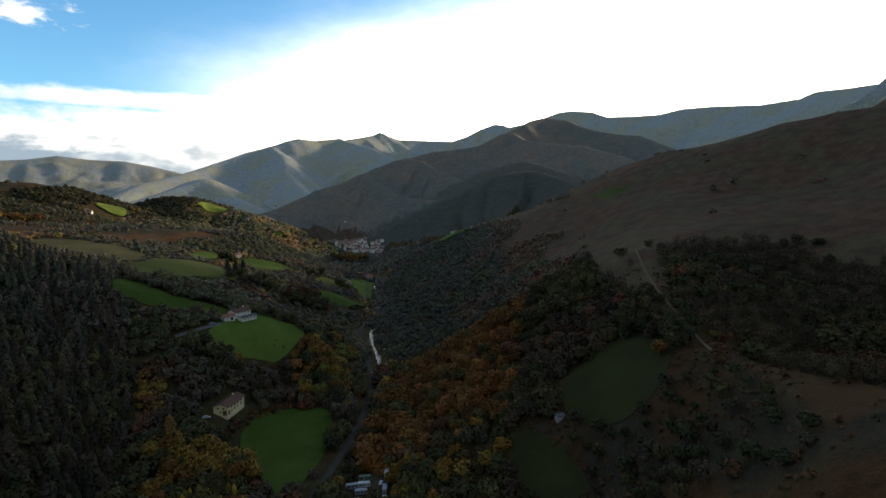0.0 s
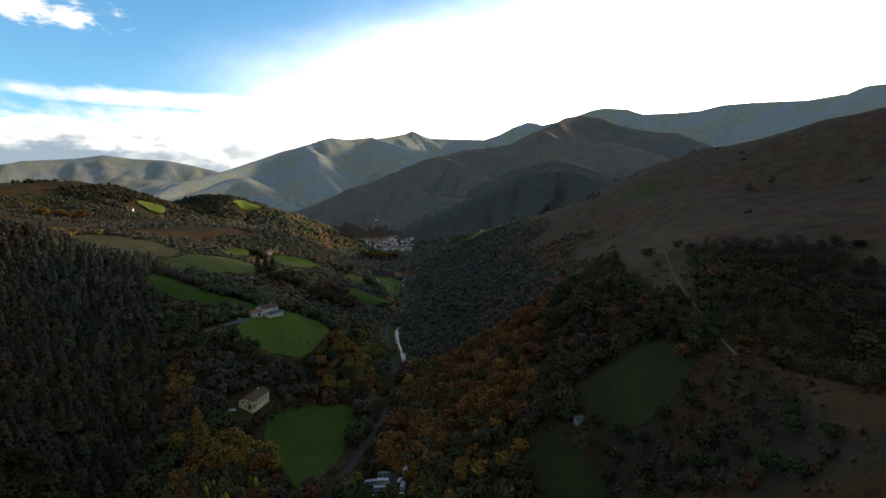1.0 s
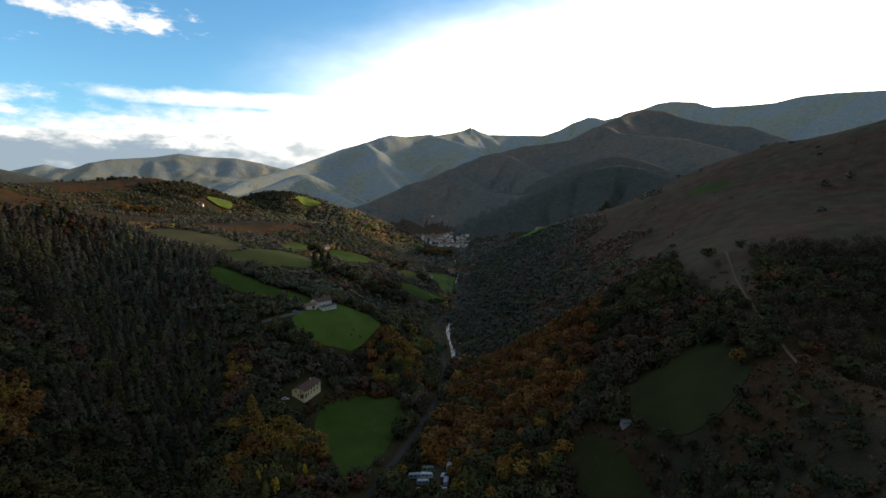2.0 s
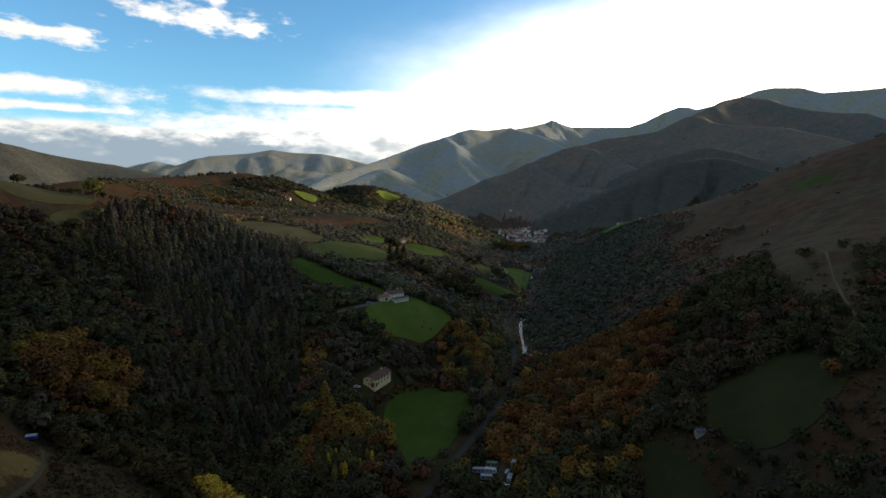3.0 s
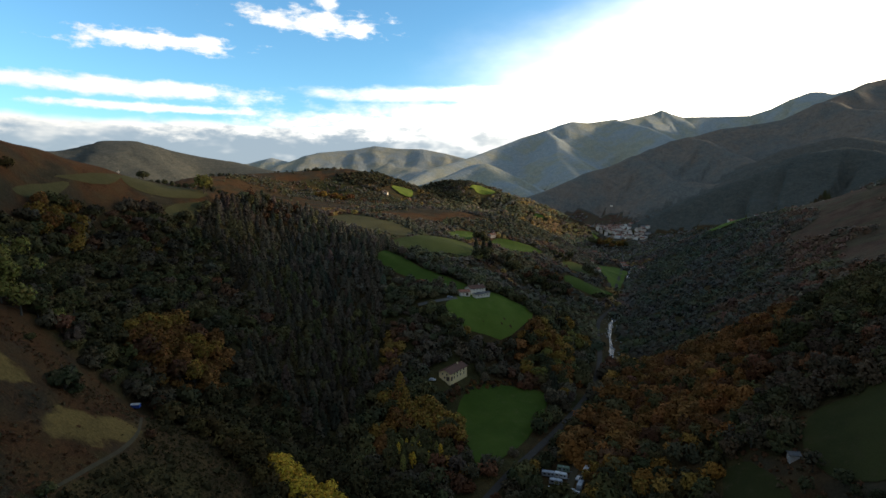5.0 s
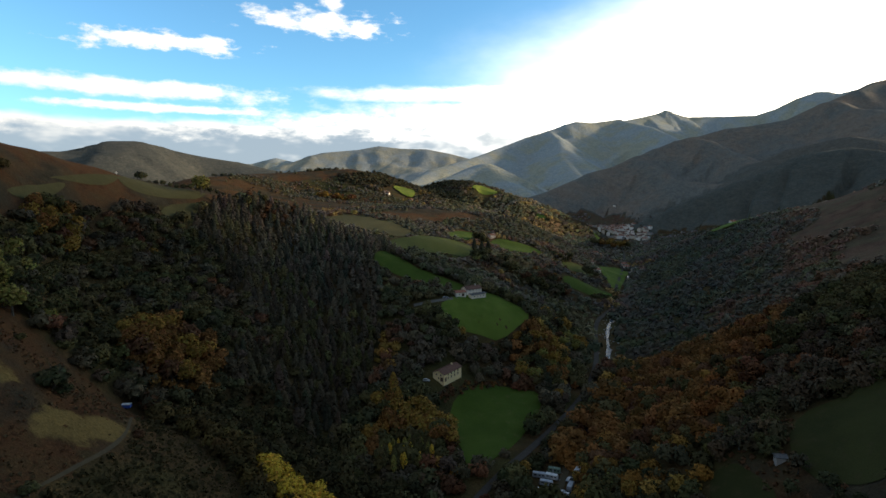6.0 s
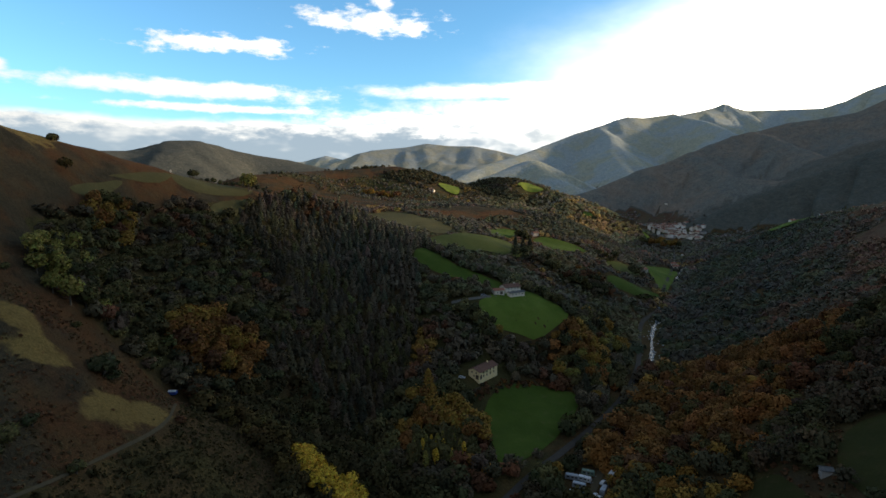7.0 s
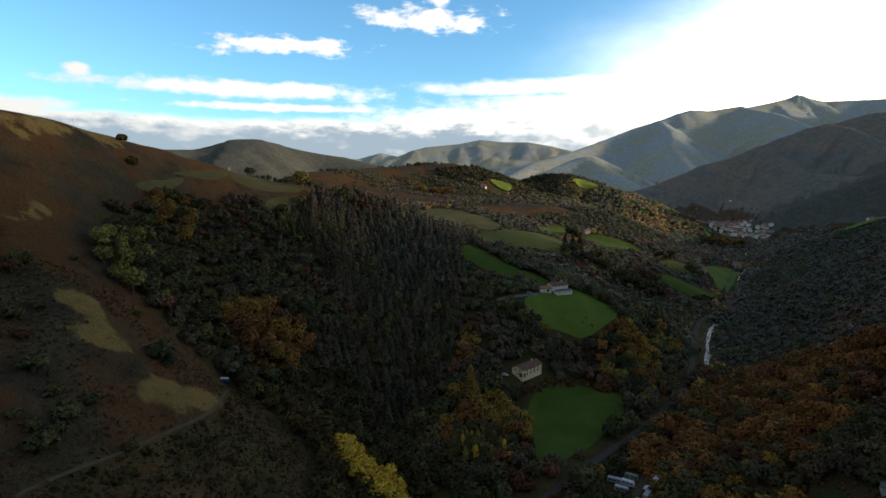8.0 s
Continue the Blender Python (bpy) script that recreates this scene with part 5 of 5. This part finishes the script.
def car(m, mat, label, group=""):
    ob = thing("car", label, "car", m, group)
    bm = bmesh.new()
    prof = [(-2.1, 0.3), (2.1, 0.3), (2.15, 0.75), (1.2, 0.92), (0.5, 1.45), (-1.2, 1.48), (-1.95, 0.98), (-2.15, 0.8)]
    ring = [[bm.verts.new((x, y * (0.82 if z > 1.2 else 1), z)) for x, z in prof] for y in (-0.85, 0.85)]
    bm.faces.new(ring[0])
    bm.faces.new(ring[1][::-1])
    for k in range(len(prof)):
        j = (k + 1) % len(prof)
        bm.faces.new((ring[0][k], ring[1][k], ring[1][j], ring[0][j]))
    bmesh.ops.recalc_face_normals(bm, faces=bm.faces[:])
    bmesh.ops.bevel(bm, geom=bm.edges[:], offset=0.07, segments=2, affect="EDGES")
    body = part("body", bm, mat, ob)
    for s in (-1, 1):
        part("side_window", boxed(-1.3, 0.5, s * 0.8 - 0.03, s * 0.8 + 0.03, 0.98, 1.36), GLASS, body)
        for x in (-1.3, 1.3):
            bm = bmesh.new()
            tube(bm, (x, s * 0.7, 0.32), (x, s * 0.88, 0.32), 0.32, 0.32, 14)
            wheel = part("wheel", bm, RUBBER, ob)
            bm = bmesh.new()
            tube(bm, (x, s * 0.88, 0.32), (x, s * 0.9, 0.32), 0.19, 0.17, 10)
            part("rim", bm, METAL, wheel)
    part("windscreen", boxed(0.72, 0.98, -0.62, 0.62, 0.98, 1.3), GLASS, body)
    return ob


def make_camp():
    ribbon("camp_track", [(-33, 215), (-33, 235), (-34, 250), (-36, 262)], 3.4, DIRT, "earth track between the parked caravans", "track", 0.4, across=2)
    for x, y, turn, mat, lab in ((-38.5, 233, 8, PAINT_WHITE, "white touring caravan on the riverside camp site"), (-39.5, 240, 12, PAINT_GREY, "grey weathered caravan on the riverside camp site"),
                                 (-39, 246, 6, PAINT_WHITE, "white touring caravan beside a camp track"), (-39.5, 252, 10, CANVAS_GREEN, "caravan under a faded green cover"),
                                 (-28, 232, 96, PAINT_WHITE, "white touring caravan parked beside autumn trees"), (-28.5, 241, 92, PAINT_GREY, "grey caravan parked beside autumn trees"),
                                 (-29, 255, 88, PAINT_WHITE, "small white caravan under orange trees"), (-44.5, 244, 15, PAINT_GREY, "older grey caravan at the camp's edge")):
        caravan(place(x, y, turn), mat, lab)
    for x, y, turn, mat in ((-31, 248, 80, PAINT_WHITE), (-35.5, 236.5, 92, PAINT_GREY), (-31.2, 237, 90, PAINT_WHITE)):
        car(place(x, y, turn), mat, "small %s car parked on the camp track" % ("white" if mat is PAINT_WHITE else "grey"), "cars at the camp")
    car(place(-131, 285, 20), PAINT_WHITE, "white car parked at the stone house")
    car(place(-156, 355, 45), PAINT_GREY, "grey car parked on the farm track")
    car(place(41, 247, 30), PAINT_WHITE, "white car half hidden by trees")
    house("cabin", "small grey cabin among trees beside the pasture", "shed", place(36, 252, 40), (4, 3, 2.3, 0.7), GREY_WALL, SLATE, [("front", 1.0, 1.4, 0.8, 0.7)], (("front", -1.2, 0.9, 2.0),))
    house("cabin", "low grey hut at the pasture's lower edge", "shed", place(49, 222, 20), (3.2, 2.4, 2.1, 0.5), GREY_WALL, SLATE, [("left", 0, 1.3, 0.7, 0.6)], ())
    # covered trailer on the knoll
    ob = thing("covered_trailer", "small trailer with a white roof and a blue tarpaulin side", "trailer", place(-188, 136, 35))
    bm = bmesh.new()
    block(bm, -1.7, 1.7, -0.95, 0.95, 0.5, 1.9, bevel=0.08)
    body = part("body", bm, TARP_BLUE, ob, "blue tarpaulin cover")
    bm = bmesh.new()
    for k in range(6):
        a0, a1 = math.pi * k / 6, math.pi * (k + 1) / 6
        vs = [bm.verts.new((x, -math.cos(a) * 1.02, 1.88 + math.sin(a) * 0.45)) for a in (a0, a1) for x in (-1.8, 1.8)]
        bm.faces.new((vs[0], vs[1], vs[3], vs[2]))
    bmesh.ops.remove_doubles(bm, verts=bm.verts[:], dist=0.01)
    bmesh.ops.solidify(bm, geom=bm.faces[:], thickness=0.05)
    part("roof", bm, PAINT_WHITE, ob, "curved white roof")
    for s in (-1, 1):
        bm = bmesh.new()
        tube(bm, (0, s * 0.95, 0.35), (0, s * 1.1, 0.35), 0.35, 0.35, 12)
        part("wheel", bm, RUBBER, ob)
    # pole and pillar on the hill
    ob = thing("mast", "thin grey steel mast on the hill crest", "mast", place(-304, 118, 0, 0.3))
    bm = bmesh.new()
    tube(bm, (0, 0, 0), (0, 0, 6.0), 0.09, 0.05, 7)
    part("pole", bm, METAL, ob)
    bm = bmesh.new()
    tube(bm, (-0.6, 0, 5.3), (0.6, 0, 5.3), 0.04, 0.04, 6)
    part("crossarm", bm, METAL, ob)
    ob = thing("wayside_cross", "white wayside cross on the grassy ridge", "monument", place(-376, 246, 40, 0.2))
    part("base", boxed(-0.8, 0.8, -0.8, 0.8, 0, 0.9, bevel=0.06), CONCRETE, ob)
    part("shaft", boxed(-0.28, 0.28, -0.22, 0.22, 0.9, 4.6, bevel=0.04), WHITE, ob)
    part("arm", boxed(-1.0, 1.0, -0.2, 0.2, 3.3, 3.8, bevel=0.04), WHITE, ob)


make_camp()


# ================= single trees =================
def tree_shape(kind, tint, seed, clumps=420):
    """Meshes of a tree's trunk with limbs and of its crown."""
    rng = np.random.RandomState(seed)
    w, h, trunk, size = SPECIES[kind]
    cor, nor = crown(kind, clumps, rng, 9)
    me = bpy.data.meshes.new("crown")
    fill_mesh(me, cor, np.arange(len(cor)).reshape(-1, 3))
    round_normals(me, nor)
    col = np.repeat(np.clip(np.array(TINT[tint]) * 0.95 * rng.uniform(0.7, 1.35, (clumps, 1)) * (1 + rng.normal(size=(clumps, 3)) * 0.08), 0.01, 0.7), 3, 0)
    me.attributes.new("tint", "FLOAT_COLOR", "POINT").data.foreach_set("color", np.c_[col, np.ones(len(col))].astype(np.float32).ravel())
    me.materials.append(LEAF)
    bm = bmesh.new()
    top = trunk + h * (1.5 if kind in ("pine", "poplar") else 0.9)
    tube(bm, (0, 0, -0.8), (0.1, 0.05, top * 0.55), 0.38, 0.24, 7)
    tube(bm, (0.1, 0.05, top * 0.55), (0, 0, top), 0.24, 0.08, 6)
    for k in range(7):
        a, z = rng.uniform(0, 6.28), rng.uniform(trunk * 0.6, top * 0.9)
        r = w * rng.uniform(0.5, 0.85)
        tube(bm, (0, 0, z), (math.cos(a) * r, math.sin(a) * r, z + rng.uniform(0.6, 2.2)), 0.12, 0.03, 5)
    tr = bpy.data.meshes.new("trunk")
    bm.to_mesh(tr)
    bm.free()
    tr.materials.append(BARK)
    return tr, me


LOOKS = {"lime": "yellow-green", "orange": "copper-orange", "rust": "rust-brown", "gold": "golden-brown", "yellow": "bright yellow", "olive": "olive-green", "green": "dark green", "conifer": "dark green", "grey": "bare grey-brown"}
NAMES = {"oak": "oak tree", "pine": "pine tree", "poplar": "poplar tree", "bare": "leafless tree", "bush": "bush"}
SHAPES = {}


def tree(x, y, kind, tint, size, rng, group):
    key = (kind, tint, rng.randint(3))
    if key not in SHAPES:
        SHAPES[key] = tree_shape(kind, tint, 100 + len(SHAPES))
    tr, cr = SHAPES[key]
    m = place(x, y, rng.uniform(0, 360), 0.15) @ Matrix.Diagonal((size, size, size * rng.uniform(0.9, 1.15), 1))
    ob = thing(NAMES[kind].replace(" ", "_"), "%s %s standing on the valley side" % (LOOKS[tint], NAMES[kind]) if kind != "bush" else "rounded %s bush on open grass" % LOOKS[tint], "bush" if kind == "bush" else "tree", m, group)
    for name, me in (("trunk", tr), ("crown", cr)):
        o = new(name, me)
        o.parent = ob


def far_grove(spots, tints, low, high, label, rng):
    """Small far trees, too many and too far to tell apart singly."""
    x, y = np.array([p for p in spots if not any(inside(poly, *p) or inside(poly, p[0], p[1] + 4) for poly in list(MEADOWS.values()) + list(PASTURES.values()))]).T
    size = rng.uniform(low, high, len(x))
    col = np.array([TINT[tints[k]] for k in rng.randint(len(tints), size=len(x))]) * rng.uniform(0.75, 1.15, (len(x), 1)) * 0.95
    wood("woodland", label, {"oak": (np.stack([x, y, ground_z(x, y) - 0.2], -1), size, col)}, 150, rng)


def grove(spots, kind, tints, low, high, group, rng):
    for k, (x, y) in enumerate(spots):
        tree(x, y, kind, tints[rng.randint(len(tints))], rng.uniform(low, high), rng, group)


def cluster(x, y, r, n, rng, squash=1.0, turn=0.0):
    """n places, kept apart, in an oval round (x, y)."""
    out = []
    tries = 0
    while len(out) < n and tries < 4000:
        tries += 1
        u, v = rng.uniform(-1, 1, 2)
        if u * u + v * v < 1:
            u, v = u * r, v * r * squash
            px, py = x + u * math.cos(turn) - v * math.sin(turn), y + u * math.sin(turn) + v * math.cos(turn)
            if all((px - a) ** 2 + (py - b) ** 2 > (r * 1.1 / math.sqrt(n)) ** 2 for a, b in out):
                out.append((px, py))
    return out


def make_trees():
    rng = np.random.RandomState(41)
    grove(cluster(-208, 170, 20, 26, rng, 0.75, 0.5), "oak", ["orange", "orange", "rust", "gold"], 1.0, 1.45, "copper oak grove", rng)
    grove(cluster(-113, 158, 17, 34, rng, 0.45, 0.12), "oak", ["yellow"], 0.7, 1.05, "yellow trees under the knoll", rng)
    grove(cluster(-229, 120, 25, 34, rng, 0.5, 2.3), "oak", ["lime", "lime", "olive", "lime", "green"], 0.75, 1.2, "yellow-green trees beside the heath", rng)
    grove(cluster(-117, 249, 27, 30, rng, 0.4, -0.2), "oak", ["gold", "orange", "gold", "olive"], 1.0, 1.45, "golden trees below the stone house", rng)
    grove(cluster(-106, 222, 15, 26, rng, 0.7, 1.0), "poplar", ["lime", "lime", "olive", "yellow"], 0.45, 0.75, "young yellow poplars", rng)
    grove([(-137, 258), (-131, 254)], "poplar", ["gold"], 1.3, 1.55, "golden poplars", rng)
    grove(cluster(-84, 370, 24, 24, rng, 0.55, 1.3), "oak", ["gold", "gold", "lime", "olive", "green", "orange"], 0.9, 1.3, "trees between the meadows", rng)
    grove([(-74, 345), (-70, 338)], "pine", ["conifer"], 1.0, 1.2, "dark conifers by the meadow", rng)
    grove([(-66, 343), (-63, 336), (-68, 352)], "oak", ["olive", "olive", "gold"], 0.75, 0.95, "trees at the meadow corner", rng)
    grove([(-170, 101), (-167, 103), (-173, 104)], "bush", ["green", "olive"], 1.4, 1.8, "bushes on the knoll", rng)
    grove([(-196, 104), (-212, 88), (-140, 70), (-128, 52), (-120, 40), (-150, 118)], "bush", ["green", "olive", "rust"], 0.9, 1.3, "bushes on the knoll", rng)
    grove([(-168, 101)], "bush", ["green"], 2.3, 2.5, "bushes on the knoll", rng)
    grove([(-165, 59), (-151, 58), (-140, 60), (-175, 59), (-131, 60), (-179, 67), (-132, 49), (-122, 52), (-126, 56), (-198, 64), (-201, 68), (-122, 73), (-113, 84), (-138, 69)], "bush", ["green", "olive", "rust", "olive"], 1.0, 2.0, "scattered bushes on the heath", rng)
    grove([(90, 219)], "oak", ["orange"], 0.85, 0.9, "", rng)
    grove([(97, 183), (100, 190)], "oak", ["rust"], 0.75, 0.85, "red-brown oaks on the crest", rng)
    grove(cluster(94, 262, 18, 12, rng, 0.5, 0.6), "oak", ["green", "olive"], 0.5, 0.8, "trees above the right pasture", rng)
    grove([(-322, 147), (-325, 149), (-327, 151)], "bush", ["olive", "grey"], 0.9, 1.3, "bushes on the skyline", rng)
    grove([(-337, 289), (-333, 285), (-340, 293)], "oak", ["lime", "lime", "olive"], 1.2, 1.5, "yellow-green trees on the plateau", rng)
    grove([(-381, 268)], "oak", ["green"], 1.1, 1.2, "", rng)
    grove([(-384 + 4 * k, 276 + 3.2 * k) for k in range(14)], "oak", ["green", "conifer"], 0.45, 0.7, "dark hedge trees on the plateau", rng)
    far_grove(cluster(-318, 338, 24, 20, rng, 0.6, 1.5), ["rust", "grey", "olive"], 0.8, 1.15, "brown trees on the wooded crest", rng)
    far_grove(cluster(-705, 880, 40, 16, rng, 0.45, 0.5), ["gold", "orange", "gold", "rust"], 1.2, 1.7, "golden trees under the red hill", rng)
    grove(cluster(-277, 156, 17, 14, rng, 0.5, 2.3), "oak", ["gold", "orange", "olive", "gold"], 0.9, 1.3, "golden trees at the wood's upper edge", rng)
    far_grove(cluster(-188, 498, 34, 22, rng, 0.4, 0.9), ["green", "green", "olive", "grey", "rust"], 1.0, 1.5, "dark trees below the hill pasture", rng)
    grove([(-205, 505), (-200, 512), (-196, 520)], "pine", ["conifer"], 1.1, 1.4, "dark conifers below the hill pasture", rng)
    far_grove(cluster(-140, 545, 30, 20, rng, 0.45, 1.2), ["rust", "grey", "green", "olive"], 1.0, 1.5, "mixed trees above the valley road", rng)
    far_grove(cluster(-104, 452, 26, 20, rng, 0.5, 1.4), ["green", "olive", "grey", "gold"], 0.9, 1.4, "trees beyond the farm meadow", rng)
    far_grove(cluster(-80, 425, 20, 16, rng, 0.4, 1.5), ["gold", "olive", "lime", "rust"], 0.9, 1.3, "golden trees beside the river road", rng)
    far_grove(cluster(-150, 690, 30, 14, rng, 0.4, 0.6), ["green", "olive", "rust"], 1.0, 1.5, "hedge trees among the valley fields", rng)
    far_grove(cluster(-200, 1145, 40, 16, rng, 0.4, 0.4), ["gold", "orange", "olive"], 1.3, 1.9, "golden trees at the village edge", rng)
    far_grove(cluster(-246, 612, 10, 8, rng, 0.6, 1.0), ["green", "olive", "green"], 0.9, 1.3, "dark trees between two fields", rng)
    grove(cluster(-120, 405, 26, 14, rng, 0.25, 0.1), "oak", ["green", "olive", "grey"], 0.8, 1.1, "trees above the farm meadow", rng)
    grove(cluster(-134, 328, 18, 14, rng, 0.35, -0.1), "oak", ["green", "olive", "grey", "gold"], 0.7, 1.1, "trees below the farm meadow", rng)
    grove(cluster(104, 232, 14, 9, rng, 0.5, 1.3), "oak", ["green", "olive", "green"], 0.6, 0.95, "dark trees beside the upper pasture", rng)
    far_grove(cluster(-152, 572, 12, 7, rng), ["orange", "rust"], 0.9, 1.2, "red trees by the fields", rng)
    grove(cluster(-52, 238, 7, 6, rng), "oak", ["gold", "rust", "olive"], 0.6, 0.8, "trees round the camp", rng)
    grove(cluster(-22, 246, 6, 6, rng), "oak", ["orange", "gold", "olive"], 0.6, 0.85, "trees round the camp", rng)
    grove(cluster(-14, 225, 14, 14, rng), "oak", ["olive", "olive", "green", "gold"], 0.7, 1.0, "trees beside the camp", rng)
    grove(cluster(62, 150, 22, 18, rng, 0.6, 1.2), "oak", ["green", "olive", "grey"], 0.45, 0.75, "shrubby trees on the right slope", rng)
    grove(cluster(80, 128, 14, 8, rng), "bush", ["green", "grey", "rust"], 0.9, 1.5, "shrubs on the right slope", rng)
    far_grove(cluster(72, 178, 42, 46, rng, 0.5, 1.9), ["green", "olive", "grey", "green"], 0.35, 0.75, "scattered scrubby trees on the bracken slope", rng)
    far_grove(cluster(66, 300, 36, 24, rng, 0.35, 1.1), ["green", "olive", "grey", "rust"], 0.4, 0.8, "scattered trees above the upper pasture", rng)
    grove(cluster(40, 236, 10, 8, rng), "oak", ["green", "grey", "olive"], 0.6, 0.9, "trees round the cabins", rng)


make_trees()


# ================= hedgerows =================
def hedge(line, width, tints, label, seed, low=0.3, high=0.6):
    rng = np.random.RandomState(seed)
    c = dense(line, 0.7)
    q = np.repeat(c, 3, 0) + rng.normal(size=(len(c) * 3, 2)) * width * 0.4
    col = np.array([TINT[tints[k]] for k in rng.randint(len(tints), size=len(q))]) * rng.uniform(0.6, 1.1, (len(q), 1))
    wood("hedgerow", label, {"bush": (np.c_[q, ground_z(q[:, 0], q[:, 1]) - 0.3], rng.uniform(low, high, len(q)), col)}, 30, rng)


hedge([(-119, 280), (-113, 300), (-106, 322), (-98, 340), (-80, 343)], 4.5, ["rust", "rust", "orange", "grey"], "rust-brown bracken bank above the meadow", 3, 0.4, 0.8)
hedge([(-96, 394), (-104, 368), (-115, 349), (-126, 335)], 2.5, ["green", "olive", "grey"], "dark hedge along the farm meadow", 4, 0.5, 0.9)
hedge([(-250, 408), (-224, 424), (-205, 460), (-189, 478)], 2.5, ["green", "grey"], "dark hedge under the hill pasture", 5, 0.4, 0.8)
hedge([(-230, 390), (-203, 388), (-178, 396), (-160, 404)], 2.0, ["green", "olive"], "hedge above the strip field", 6, 0.4, 0.8)
hedge([(-216, 692), (-180, 710), (-160, 704), (-170, 655)], 3, ["green", "olive"], "hedge round a valley field", 9, 0.7, 1.1)
hedge([(-98, 688), (-92, 664), (-106, 604)], 3, ["green", "olive"], "hedge below a sloping field", 10, 0.7, 1.1)


# ================= bracken and scrub =================
def make_scrub():
    rng = np.random.RandomState(77)
    for x0, x1, y0, y1, gap, label in ((-290, -85, 20, 150, 1.35, "rusty bracken and olive scrub tufts on the knoll"), (30, 190, 60, 330, 2.7, "brown bracken and low scrub on the hill")):
        x, y = scatter(x0, x1, y0, y1, gap, rng)
        h, s, g, b = open_land(x, y)
        knoll = inside(KNOLL, x, y)
        green = knoll & track_side(x, y)
        ok = ((np.maximum(h, b) > 0.3) | green) & (rng.uniform(size=x.shape) < 0.85 - 1.0 * s)
        for poly in list(PASTURES.values()):
            ok &= ~inside(poly, x, y)
        for line in (KNOLL_TRACK, CREST_PATH):
            ok &= to_line(line, x, y) > 1.2
        ok &= np.hypot(x + 187, y - 134) > 6
        patch = fractal(x, y, 22, 301, 3)
        ok &= x > -205
        ok &= green | (patch + rng.normal(size=x.shape) * 0.10 > (-0.06 if gap > 2 else 0.03))
        x, y, patch, green = x[ok], y[ok], patch[ok], green[ok]
        pos = np.stack([x, y, ground_z(x, y) - 0.35], -1)
        pick = rng.uniform(size=len(x)) + patch
        base = np.where(green[:, None], (0.058, 0.046, 0.019), np.where((pick < 0.6)[:, None], (0.125, 0.062, 0.030), (0.105, 0.074, 0.036)))
        col = base * rng.uniform(0.75, 1.25, (len(x), 1)) * (1.05 if gap > 2 else 1.0)
        size = rng.uniform(0.16, 0.36, len(x)) * np.where(green & (rng.uniform(size=len(x)) < 0.06), 2.2, 1.0) * (1.5 if gap > 2 else 1.0)
        wood("bracken", label, {"bush": (pos, size, col)}, 14, rng)


make_scrub()
